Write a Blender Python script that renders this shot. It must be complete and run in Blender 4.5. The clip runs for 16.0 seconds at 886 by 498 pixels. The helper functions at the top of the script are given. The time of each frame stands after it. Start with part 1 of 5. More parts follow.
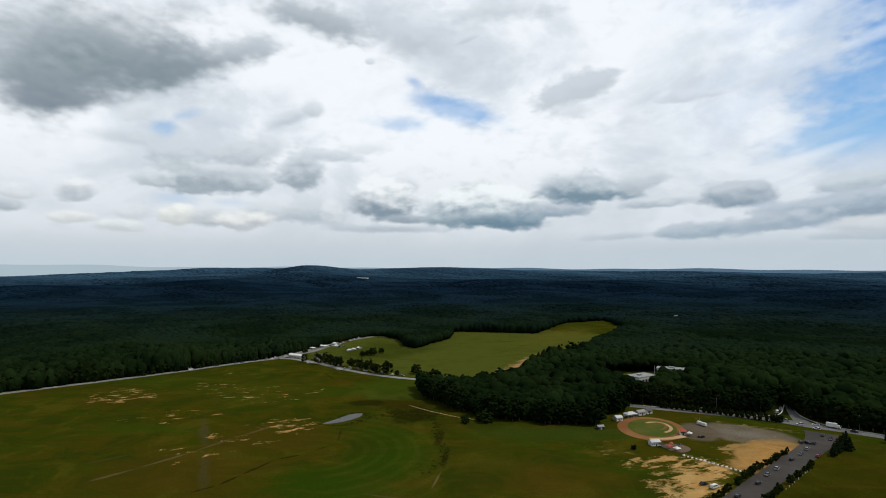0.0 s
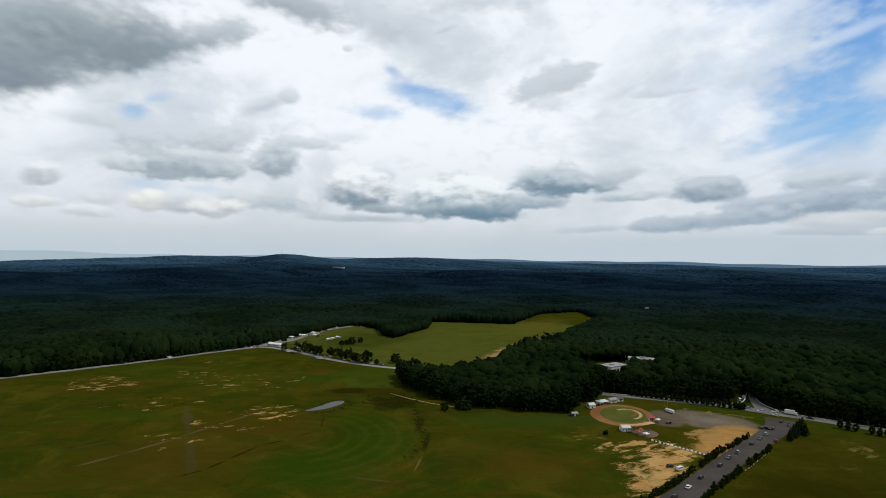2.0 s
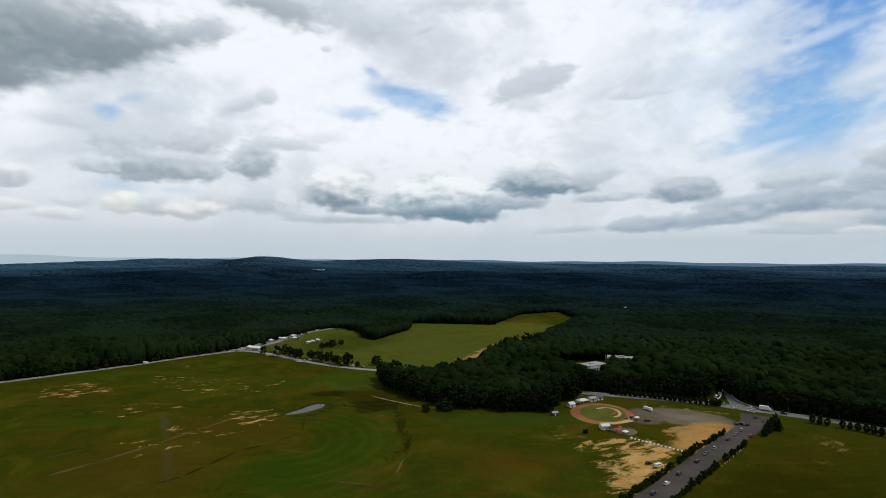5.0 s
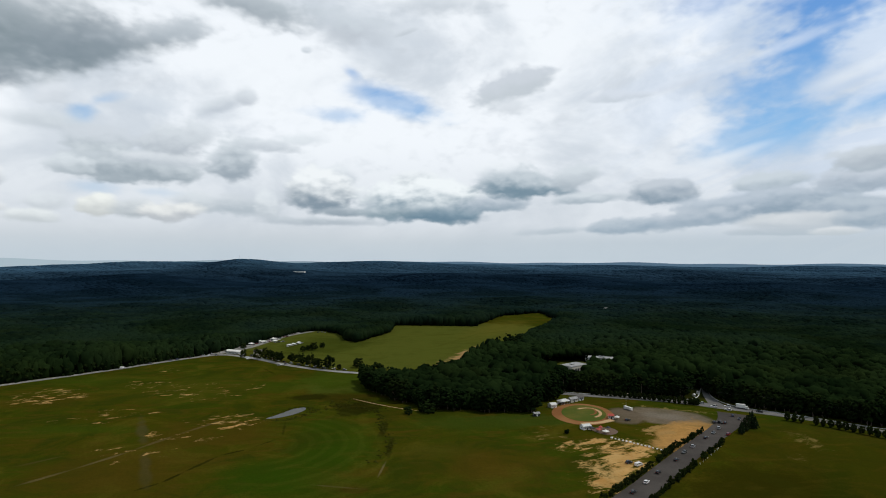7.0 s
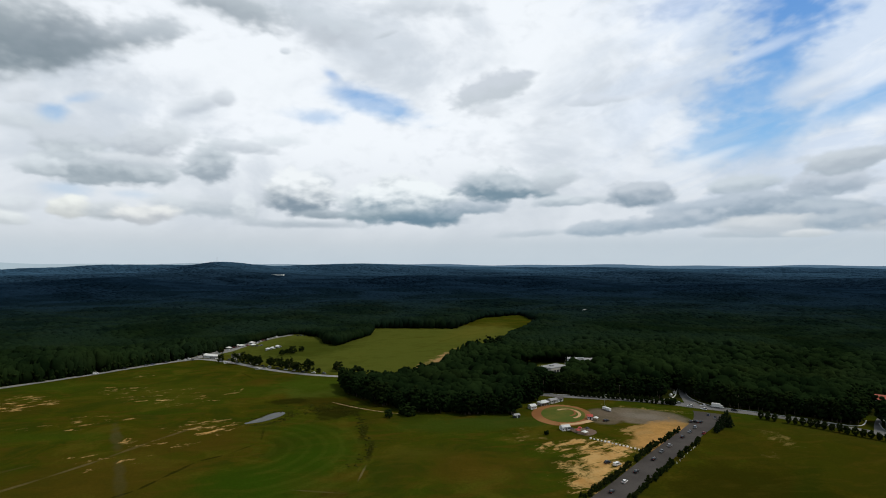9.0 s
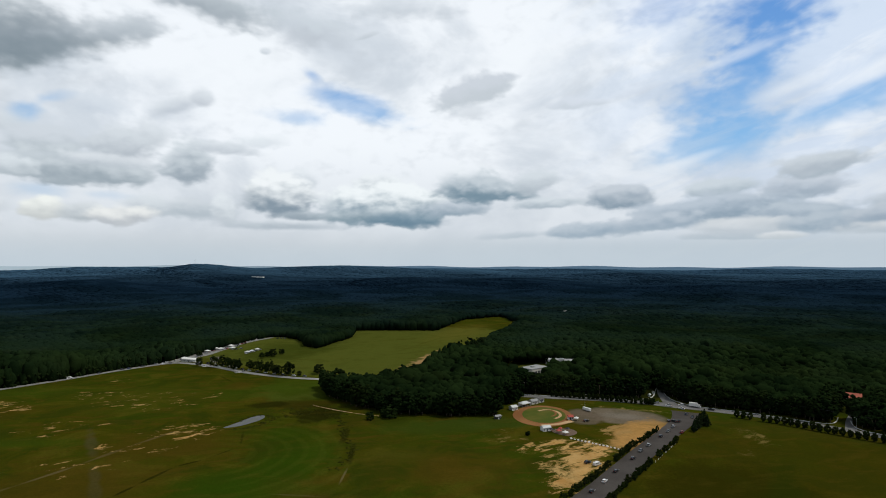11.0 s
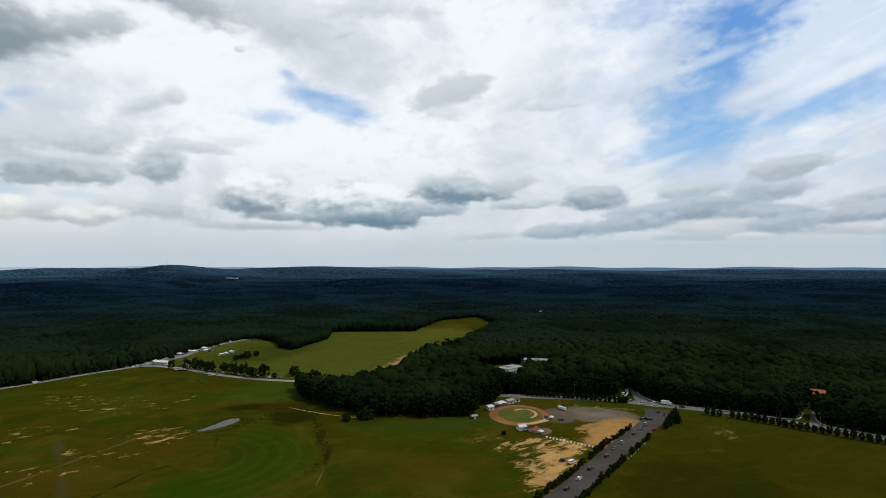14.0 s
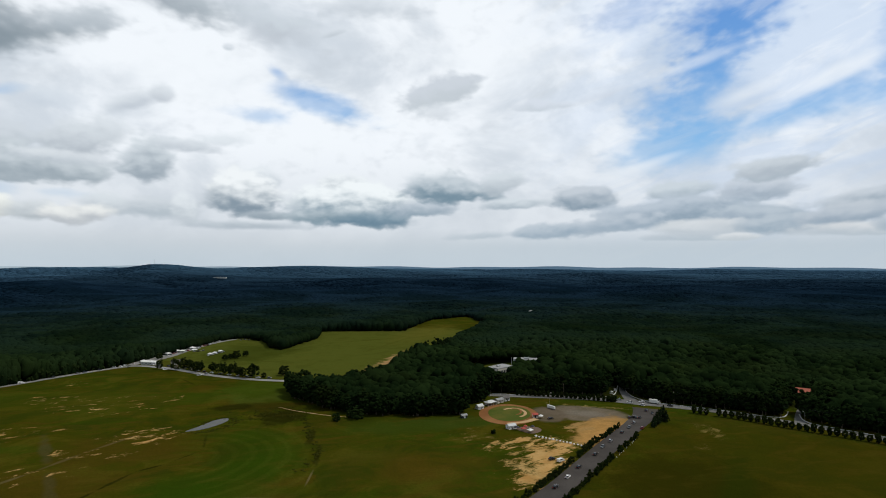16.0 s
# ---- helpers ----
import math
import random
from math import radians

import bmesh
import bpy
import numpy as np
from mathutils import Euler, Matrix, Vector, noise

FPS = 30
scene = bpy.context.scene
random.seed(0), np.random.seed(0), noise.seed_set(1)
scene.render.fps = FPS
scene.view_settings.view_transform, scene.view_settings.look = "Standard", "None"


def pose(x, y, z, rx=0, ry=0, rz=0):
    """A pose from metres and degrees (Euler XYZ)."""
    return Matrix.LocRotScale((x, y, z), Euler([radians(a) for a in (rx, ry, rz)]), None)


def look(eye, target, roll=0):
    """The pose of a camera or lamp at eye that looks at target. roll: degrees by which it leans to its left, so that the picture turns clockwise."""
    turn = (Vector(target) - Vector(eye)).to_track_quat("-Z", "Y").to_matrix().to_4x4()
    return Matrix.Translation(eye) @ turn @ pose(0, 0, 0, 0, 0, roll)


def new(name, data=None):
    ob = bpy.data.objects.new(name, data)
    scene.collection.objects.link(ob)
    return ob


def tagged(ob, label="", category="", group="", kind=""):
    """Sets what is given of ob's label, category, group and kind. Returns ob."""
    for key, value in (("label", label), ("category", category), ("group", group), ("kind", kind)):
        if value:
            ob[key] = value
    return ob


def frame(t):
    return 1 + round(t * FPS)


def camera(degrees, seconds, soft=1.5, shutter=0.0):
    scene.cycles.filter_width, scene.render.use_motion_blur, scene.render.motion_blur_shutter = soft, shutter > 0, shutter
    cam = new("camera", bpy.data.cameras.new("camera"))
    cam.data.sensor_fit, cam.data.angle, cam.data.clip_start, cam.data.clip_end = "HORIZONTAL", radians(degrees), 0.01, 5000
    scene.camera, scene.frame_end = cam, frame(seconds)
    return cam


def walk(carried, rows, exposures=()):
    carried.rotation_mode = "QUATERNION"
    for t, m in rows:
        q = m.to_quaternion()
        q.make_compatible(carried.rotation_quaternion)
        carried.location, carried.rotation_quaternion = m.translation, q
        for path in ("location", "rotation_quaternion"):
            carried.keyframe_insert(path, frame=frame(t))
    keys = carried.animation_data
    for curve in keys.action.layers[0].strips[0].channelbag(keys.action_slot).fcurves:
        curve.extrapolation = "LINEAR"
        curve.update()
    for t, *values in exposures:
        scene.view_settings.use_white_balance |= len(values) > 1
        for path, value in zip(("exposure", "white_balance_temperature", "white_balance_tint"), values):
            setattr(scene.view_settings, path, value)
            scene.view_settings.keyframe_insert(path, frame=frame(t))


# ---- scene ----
cam = camera(76.94, 16.0, soft=1.0)
# seconds, x, y, z, yaw (to the left), pitch (up), lean
ROWS = [
    (0, -0.00, -0.00, 110.00, 0.002, 1.830, 0.232),
    (0.5, -1.45, -4.00, 110.31, -0.936, 1.657, 0.795),
    (1, -3.00, -6.75, 110.52, -1.619, 1.298, 0.924),
    (1.5, -4.11, -8.68, 110.82, -2.141, 1.036, 0.932),
    (2, -4.43, -10.18, 111.04, -2.460, 0.869, 0.915),
    (2.5, -4.43, -10.25, 111.08, -2.723, 0.833, 0.819),
    (3, -4.42, -10.31, 111.12, -2.983, 0.854, 0.735),
    (3.5, -4.41, -10.38, 111.17, -3.278, 0.900, 0.670),
    (4, -4.41, -10.44, 111.21, -3.651, 0.938, 0.620),
    (6.5, -4.36, -10.78, 111.40, -5.832, 1.142, 0.347),
    (7, -4.35, -10.86, 111.44, -6.333, 1.205, 0.303),
    (7.5, -4.35, -10.95, 111.46, -6.844, 1.267, 0.256),
    (8, -4.35, -11.05, 111.49, -7.358, 1.329, 0.210),
    (8.5, -4.36, -11.15, 111.51, -7.870, 1.392, 0.176),
    (9, -4.37, -11.27, 111.52, -8.366, 1.463, 0.155),
    (11.5, -4.49, -11.90, 111.57, -10.698, 1.685, 0.064),
    (12, -4.52, -12.05, 111.58, -11.124, 1.695, 0.028),
    (12.5, -4.57, -12.25, 111.59, -11.551, 1.698, 0.001),
    (13, -4.63, -12.47, 111.60, -11.947, 1.721, -0.003),
    (13.5, -4.69, -12.71, 111.61, -12.327, 1.729, 0.008),
    (14, -4.76, -12.97, 111.63, -12.662, 1.730, 0.029),
    (14.5, -4.84, -13.24, 111.65, -12.963, 1.724, 0.056),
    (15, -4.92, -13.50, 111.66, -13.252, 1.707, 0.078),
    (15.5, -4.99, -13.77, 111.68, -13.492, 1.698, 0.097),
    (16, -5.08, -14.02, 111.70, -13.672, 1.694, 0.109),
]


def aim(x, y, z, yaw, pitch, lean):
    a, b = radians(yaw), radians(pitch)
    way = Vector((-math.sin(a) * math.cos(b), math.cos(a) * math.cos(b), math.sin(b)))
    eye = Vector((x, y, z))
    return look(eye, eye + way, lean)


walk(cam, [(t, aim(*row)) for t, *row in ROWS])
scene.view_settings.exposure = 0.0


# ---------------------------------------------------------------- node helpers
class Nodes:
    """A small wrapper round a node tree."""

    def __init__(self, tree):
        self.tree = tree
        tree.nodes.clear()

    def add(self, kind, **values):
        node = self.tree.nodes.new(kind)
        for key, value in values.items():
            if key == "operation":
                node.operation = value
            elif key == "data_type":
                node.data_type = value
        return node

    def put(self, socket, value):
        if isinstance(value, bpy.types.NodeSocket):
            self.tree.links.new(value, socket)
        elif isinstance(value, (tuple, list)) and len(value) == 3 and socket.type == "RGBA":
            socket.default_value = (*value, 1)
        else:
            socket.default_value = value

    def math(self, op, a, b=0.0, c=0.0, clamp=False):
        node = self.add("ShaderNodeMath", operation=op)
        node.use_clamp = clamp
        for n, v in enumerate((a, b, c)):
            self.put(node.inputs[n], v)
        return node.outputs[0]

    def mix(self, fac, a, b):
        node = self.add("ShaderNodeMix", data_type="RGBA")
        self.put(node.inputs[0], fac)
        self.put(node.inputs[6], a)
        self.put(node.inputs[7], b)
        return node.outputs[2]

    def noise(self, vector, scale, detail=4.0, rough=0.55, warp=0.0):
        node = self.add("ShaderNodeTexNoise")
        self.put(node.inputs["Vector"], vector)
        self.put(node.inputs["Scale"], scale)
        self.put(node.inputs["Detail"], detail)
        self.put(node.inputs["Roughness"], rough)
        self.put(node.inputs["Distortion"], warp)
        return node.outputs["Fac"]

    def step(self, v, lo, hi):
        node = self.add("ShaderNodeMapRange")
        node.interpolation_type = "SMOOTHSTEP"
        for n, x in enumerate((v, lo, hi, 0.0, 1.0)):
            self.put(node.inputs[n], x)
        return node.outputs[0]

    def split(self, vector):
        node = self.add("ShaderNodeSeparateXYZ")
        self.put(node.inputs[0], vector)
        return node.outputs

    def join(self, x, y, z):
        node = self.add("ShaderNodeCombineXYZ")
        for n, v in enumerate((x, y, z)):
            self.put(node.inputs[n], v)
        return node.outputs[0]

    def blob(self, x, y, cx, cy, rx, ry, turn=0.0):
        """1 at the middle of a tilted ellipse, 0 on its rim; and the height across it, -1 to 1."""
        c, s = math.cos(radians(turn)), math.sin(radians(turn))
        node = self.add("ShaderNodeGroup")
        node.node_tree = ellipse_group()
        for n, value in enumerate((x, y, cx, cy, c / rx, s / rx, -s / ry, c / ry)):
            self.put(node.inputs[n], value)
        return node.outputs[0], node.outputs[1]


def ellipse_group():
    """The node group behind blob()."""
    tree = bpy.data.node_groups.get("ellipse")
    if tree:
        return tree
    tree = bpy.data.node_groups.new("ellipse", "ShaderNodeTree")
    for n in ("x", "y", "cx", "cy", "ux", "uy", "vx", "vy"):
        tree.interface.new_socket(name=n, in_out="INPUT", socket_type="NodeSocketFloat")
    for n in ("near", "height"):
        tree.interface.new_socket(name=n, in_out="OUTPUT", socket_type="NodeSocketFloat")
    G = Nodes(tree)
    i = G.add("NodeGroupInput").outputs
    dx, dy = G.math("SUBTRACT", i["x"], i["cx"]), G.math("SUBTRACT", i["y"], i["cy"])
    u = G.math("MULTIPLY_ADD", dx, i["ux"], G.math("MULTIPLY", dy, i["uy"]))
    v = G.math("MULTIPLY_ADD", dy, i["vy"], G.math("MULTIPLY", dx, i["vx"]))
    out = G.add("NodeGroupOutput")
    G.put(out.inputs[0], G.math("SUBTRACT", 1.0, G.math("SQRT", G.math("MULTIPLY_ADD", u, u, G.math("MULTIPLY", v, v)))))
    G.put(out.inputs[1], v)
    return tree


# ---------------------------------------------------------------- sky and sun
SUN_AZIMUTH, SUN_HEIGHT = 105.0, 58.0
world = bpy.data.worlds.new("sky")
scene.world = world
world.use_nodes = True
W = Nodes(world.node_tree)
air = W.add("ShaderNodeTexSky")
air.sky_type, air.sun_disc = "NISHITA", False
air.sun_elevation, air.sun_rotation = radians(SUN_HEIGHT), radians(SUN_AZIMUTH)
air.altitude, air.air_density, air.dust_density, air.ozone_density = 100, 1.0, 0.6, 2.5
way = W.add("ShaderNodeTexCoord").outputs["Generated"]
dx, dy, dz = W.split(way)
AZ = W.math("MULTIPLY", W.math("ARCTAN2", dx, dy), 180 / math.pi)
EL = W.math("MULTIPLY", W.math("ARCSINE", dz), 180 / math.pi)
TALL = W.math("MULTIPLY", EL, 1.7)


def billows(across, up):
    """Cauliflower billows: coarse to fine, at a small offset in degrees."""
    p = W.join(W.math("ADD", AZ, across), W.math("ADD", TALL, up), 0.0)
    coarse, small = W.noise(p, 0.24, 3.0, 0.46, 0.3), W.noise(p, 0.8, 2.0, 0.42, 0.1)
    return W.math("SUBTRACT", W.math("MULTIPLY_ADD", coarse, 0.66, W.math("MULTIPLY", small, 0.34)), 0.5)


billow = billows(0.0, 0.0)
# crowns face the light above: where the billows thin out upwards they are lit
relief = W.math("SUBTRACT", billow, billows(0.3, 0.9))
slant = W.join(W.math("MULTIPLY_ADD", AZ, 0.93, W.math("MULTIPLY", EL, 0.34)),
               W.math("MULTIPLY_ADD", EL, 3.6, W.math("MULTIPLY", AZ, -1.22)), 3.0)
wisp = W.noise(slant, 0.10, 6.0, 0.56, 0.6)
broad = W.noise(W.join(AZ, TALL, 9.0), 0.075, 5.0, 0.55, 0.3)

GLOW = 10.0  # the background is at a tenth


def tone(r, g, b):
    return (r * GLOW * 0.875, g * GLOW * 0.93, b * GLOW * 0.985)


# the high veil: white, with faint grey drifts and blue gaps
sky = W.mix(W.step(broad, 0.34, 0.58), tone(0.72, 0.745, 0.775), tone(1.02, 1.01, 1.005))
sky = W.mix(W.math("MULTIPLY", W.step(billow, -0.02, 0.20), 0.34), sky, tone(0.64, 0.66, 0.685))
# thinner and bluer towards the open sky
sky = W.mix(W.math("MULTIPLY", W.step(AZ, 16.0, 40.0), W.math("MULTIPLY_ADD", W.step(wisp, 0.62, 0.40), 0.45, 0.12)), sky, tone(0.56, 0.68, 0.86))
blue = W.mix(W.step(EL, 9.0, 24.0), W.mix(0.8, air.outputs[0], tone(0.28, 0.57, 0.89)), W.mix(0.8, air.outputs[0], tone(0.14, 0.35, 0.75)))
gap = 0.0
rag = W.math("MULTIPLY_ADD", W.math("SUBTRACT", wisp, 0.5), 2.0, W.math("MULTIPLY", billow, 2.6))


def blue_gap(az, el, rx, ry, turn, strength=1.0, ragged=0.7):
    global gap
    near, _ = W.blob(AZ, EL, az, el, rx, ry, turn)
    one = W.math("MULTIPLY", W.step(W.math("MULTIPLY_ADD", rag, ragged, near), -0.30, 0.85), strength)
    gap = W.math("SUBTRACT", W.math("ADD", gap, one), W.math("MULTIPLY", gap, one))


blue_gap(1.5, 15.9, 5.7, 1.3, -13, 0.85, 0.6)
blue_gap(-0.2, 16.6, 2.4, 0.5, -12, 0.6, 0.5)
blue_gap(-4.4, 14.4, 3.2, 0.8, 0, 0.5, 0.8)
blue_gap(-3.1, 18.5, 1.1, 0.6, -20, 0.6, 0.5)
blue_gap(-26.8, 12.4, 1.3, 1.0, 20, 0.55, 0.7)
blue_gap(-25.2, 13.8, 1.7, 0.5, 18, 0.45, 0.8)
blue_gap(-25.7, 6.2, 2.6, 0.8, 0, 0.55, 0.6)
blue_gap(-20.7, 6.1, 2.4, 0.5, 0, 0.4, 0.7)
blue_gap(36.1, 11.7, 5.7, 1.9, 18, 0.95, 0.6)
blue_gap(37.9, 11.0, 4.3, 2.0, 10, 0.85, 0.6)
blue_gap(35.7, 15.3, 3.7, 2.5, 20, 0.85, 0.7)
blue_gap(38.6, 16.1, 5.0, 2.8, 35, 0.8, 0.7)
blue_gap(41.1, 21.7, 6.0, 3.6, 10, 1.0, 0.7)
blue_gap(40.1, 18.3, 5.9, 2.0, 25, 0.85, 0.8)
blue_gap(46.7, 13.6, 8.1, 1.3, 17, 0.8, 0.6)
blue_gap(52.1, 14.0, 4.1, 1.3, 14, 0.75, 0.6)
blue_gap(53.2, 16.8, 1.8, 5.2, 0, 0.55, 0.8)
blue_gap(32.7, 23.6, 4.4, 2.0, 10, 0.4, 0.9)
blue_gap(120, 40, 45, 14, 15, 0.8)
blue_gap(-110, 35, 40, 12, -10, 0.8)
blue_gap(170, 30, 30, 10, 5, 0.8)
sky = W.mix(W.math("MULTIPLY", gap, W.math("MULTIPLY_ADD", W.step(wisp, 0.66, 0.42), 0.33, 0.70)), sky, blue)


def streak(az, el, rx, ry, turn, amount):
    """A thin white streak of ice cloud."""
    global sky
    near, _ = W.blob(AZ, EL, az, el, rx, ry, turn)
    k = W.step(W.math("MULTIPLY_ADD", billow, 0.8, near), 0.0, 0.9)
    sky = W.mix(W.math("MULTIPLY", k, amount), sky, tone(1.02, 1.01, 1.0))


streak(38.4, 18.6, 5.0, 0.7, 14, 0.4)
streak(34.6, 10.0, 4.2, 0.6, 15, 0.4)
streak(42.8, 15.5, 5.1, 0.8, 16, 0.4)
streak(32.5, 9.3, 4.3, 0.7, 8, 0.4)
streak(49.1, 15.9, 6.1, 1.0, 20, 0.55)
streak(-9.9, 17.5, 9.4, 4.8, 0, 0.75)
streak(19.7, 20.5, 9.8, 4.2, 0, 0.5)
streak(-1.0, 12.1, 8.8, 2.3, 0, 0.6)
streak(-15.1, 18.4, 6.2, 2.5, 0, 0.5)
streak(23.0, 12.4, 6.7, 2.2, 0, 0.3)
streak(-34.1, 10.5, 7.1, 2.0, 0, 0.7)
# the veil dims towards the land
sky = W.mix(W.math("MULTIPLY", W.step(EL, 13.0, 3.5), 0.62), sky, tone(0.70, 0.715, 0.73))


def cumulus_group():
    """One cumulus over what is behind it: a billowing lit crown over a flatter, darker base."""
    tree = bpy.data.node_groups.new("cumulus", "ShaderNodeTree")
    names = "Az El Billow Relief az el ux uy vx vy opacity ragged rim"
    for n in names.split():
        tree.interface.new_socket(name=n, in_out="INPUT", socket_type="NodeSocketFloat")
    for n in ("behind", "dark", "light"):
        tree.interface.new_socket(name=n, in_out="INPUT", socket_type="NodeSocketColor")
    tree.interface.new_socket(name="sky", in_out="OUTPUT", socket_type="NodeSocketColor")
    G = Nodes(tree)
    i = G.add("NodeGroupInput").outputs
    ex, ey = G.math("SUBTRACT", i["Az"], i["az"]), G.math("SUBTRACT", i["El"], i["el"])
    u = G.math("MULTIPLY_ADD", ex, i["ux"], G.math("MULTIPLY", ey, i["uy"]))
    v = G.math("MULTIPLY_ADD", ey, i["vy"], G.math("MULTIPLY", ex, i["vx"]))
    flat_v = G.math("MAXIMUM", v, G.math("MULTIPLY", v, -1.35))
    near = G.math("SUBTRACT", 1.0, G.math("SQRT", G.math("MULTIPLY_ADD", u, u, G.math("MULTIPLY", flat_v, flat_v))))
    shape = G.step(G.math("MULTIPLY_ADD", i["Billow"], i["ragged"], near), 0.0, i["rim"])
    lit = G.step(G.math("MULTIPLY_ADD", i["Relief"], 1.3, G.math("MULTIPLY_ADD", i["Billow"], 0.9, v)), -0.55, 0.68)
    G.put(G.add("NodeGroupOutput").inputs[0], G.mix(G.math("MULTIPLY", shape, i["opacity"]), i["behind"], G.mix(lit, i["dark"], i["light"])))
    return tree


CUMULUS = cumulus_group()


def cloud(az, el, rx, ry, turn, dark, light, opacity=1.0, ragged=0.9, hard=0.3):
    global sky
    c, s = math.cos(radians(turn)), math.sin(radians(turn))
    node = W.add("ShaderNodeGroup")
    node.node_tree = CUMULUS
    for key, value in (("Az", AZ), ("El", EL), ("Billow", billow), ("Relief", relief), ("az", az), ("el", el), ("ux", c / rx), ("uy", s / rx), ("vx", -s / ry), ("vy", c / ry),
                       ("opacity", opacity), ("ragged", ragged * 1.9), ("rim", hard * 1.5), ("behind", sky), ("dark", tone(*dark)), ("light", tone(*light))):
        W.put(node.inputs[key], value)
    sky = node.outputs[0]


cloud(-33.5, 17.2, 13.1, 7.2, 16, (0.22, 0.27, 0.29), (0.4, 0.44, 0.46), 0.97, 0.6, 0.55)
cloud(-25.6, 18.1, 9.9, 2.9, 17, (0.21, 0.26, 0.29), (0.31, 0.35, 0.38), 0.85, 0.7, 0.5)
cloud(-35.4, 14.1, 5.9, 2.5, 8, (0.2, 0.24, 0.28), (0.31, 0.35, 0.38), 0.85, 0.6, 0.5)
cloud(-13.2, 23.4, 9.1, 2.4, -7, (0.36, 0.4, 0.43), (0.5, 0.54, 0.56), 0.9, 0.8, 0.5)
cloud(-20.4, 20.2, 6.2, 1.7, 14, (0.45, 0.49, 0.52), (0.62, 0.65, 0.67), 0.7, 0.9, 0.6)
cloud(-3.4, 22.1, 6.2, 2.9, -5, (0.55, 0.57, 0.6), (0.69, 0.72, 0.74), 0.8, 0.9, 0.6)
cloud(6.2, 24.8, 8.5, 2.0, 0, (0.57, 0.6, 0.63), (0.74, 0.76, 0.78), 0.75, 1.0, 0.6)
cloud(2.4, 22.4, 1.8, 0.5, 18, (0.56, 0.59, 0.61), (0.76, 0.78, 0.8), 0.7, 0.8, 0.5)
cloud(-7.7, 20.2, 0.7, 0.5, 0, (0.56, 0.6, 0.63), (0.76, 0.78, 0.8), 0.7, 0.6, 0.5)
cloud(13.5, 17.2, 5.5, 2.0, 14, (0.59, 0.62, 0.64), (0.67, 0.69, 0.72), 0.9, 0.8, 0.34)
cloud(13.2, 15.5, 2.4, 1.5, 0, (0.63, 0.65, 0.67), (0.74, 0.76, 0.78), 0.6, 0.9, 0.5)
cloud(23.1, 15.8, 2.9, 0.9, 0, (0.65, 0.68, 0.71), (0.78, 0.8, 0.84), 0.8, 1.1, 0.4)
cloud(25.8, 15.8, 1.8, 0.6, 0, (0.65, 0.68, 0.71), (0.78, 0.8, 0.84), 0.7, 1.1, 0.4)
cloud(29.3, 16.6, 3.7, 0.6, 10, (0.71, 0.74, 0.8), (0.81, 0.84, 0.89), 0.5, 0.9, 0.5)
cloud(-17.5, 11.6, 2.3, 2.3, 0, (0.56, 0.59, 0.61), (0.77, 0.79, 0.8), 0.75, 0.9, 0.5)
cloud(-15.5, 14.4, 3.6, 1.3, 24, (0.56, 0.59, 0.63), (0.77, 0.79, 0.8), 0.75, 0.8, 0.45)
cloud(-13.3, 15.5, 1.4, 1.3, 0, (0.59, 0.61, 0.64), (0.78, 0.8, 0.81), 0.7, 0.8, 0.4)
cloud(-21.7, 13.6, 4.2, 1.7, 0, (0.63, 0.67, 0.72), (0.77, 0.8, 0.83), 0.7, 0.9, 0.6)
cloud(-29.5, 11.4, 5.1, 1.2, 0, (0.6, 0.63, 0.65), (0.78, 0.8, 0.8), 0.7, 0.9, 0.5)
cloud(-28.8, 13.6, 2.4, 1.2, 20, (0.67, 0.69, 0.71), (0.88, 0.88, 0.89), 0.7, 1.0, 0.4)
cloud(-25.3, 10.1, 3.4, 1.8, 0, (0.5, 0.54, 0.56), (0.72, 0.74, 0.76), 0.9, 1.0, 0.32)
cloud(-20.1, 10.4, 3.4, 2.3, 0, (0.49, 0.52, 0.55), (0.74, 0.76, 0.77), 0.9, 1.0, 0.32)
cloud(-23.2, 8.1, 6.7, 2.3, 0, (0.37, 0.42, 0.45), (0.68, 0.71, 0.72), 0.97, 0.9, 0.3)
cloud(-27.5, 7.9, 2.5, 1.2, 0, (0.5, 0.54, 0.56), (0.84, 0.86, 0.86), 0.8, 1.0, 0.32)
cloud(-21.0, 9.1, 5.2, 0.9, 0, (0.56, 0.59, 0.62), (0.88, 0.88, 0.88), 0.6, 1.0, 0.4)
cloud(-14.3, 9.2, 2.8, 3.0, 0, (0.35, 0.4, 0.44), (0.71, 0.74, 0.75), 0.95, 0.9, 0.3)
cloud(-11.2, 11.0, 3.9, 1.0, 0, (0.56, 0.59, 0.62), (0.77, 0.79, 0.8), 0.8, 0.9, 0.4)
cloud(-7.7, 11.8, 3.4, 1.1, 6, (0.68, 0.71, 0.73), (0.81, 0.84, 0.84), 0.6, 0.9, 0.5)
cloud(-14.0, 5.1, 4.6, 1.5, 0, (0.46, 0.51, 0.54), (0.71, 0.73, 0.74), 0.85, 0.9, 0.4)
cloud(-11.4, 5.2, 1.4, 2.2, 0, (0.59, 0.62, 0.64), (0.89, 0.9, 0.89), 0.75, 0.9, 0.34)
cloud(-17.7, 5.4, 3.0, 1.3, 0, (0.56, 0.59, 0.61), (0.78, 0.8, 0.8), 0.75, 0.9, 0.4)
cloud(-25.5, 4.7, 2.2, 1.4, 0, (0.64, 0.64, 0.61), (0.99, 0.97, 0.89), 1.0, 0.8, 0.26)
cloud(-22.8, 4.5, 2.3, 1.4, 0, (0.48, 0.51, 0.52), (0.77, 0.78, 0.77), 0.9, 0.8, 0.34)
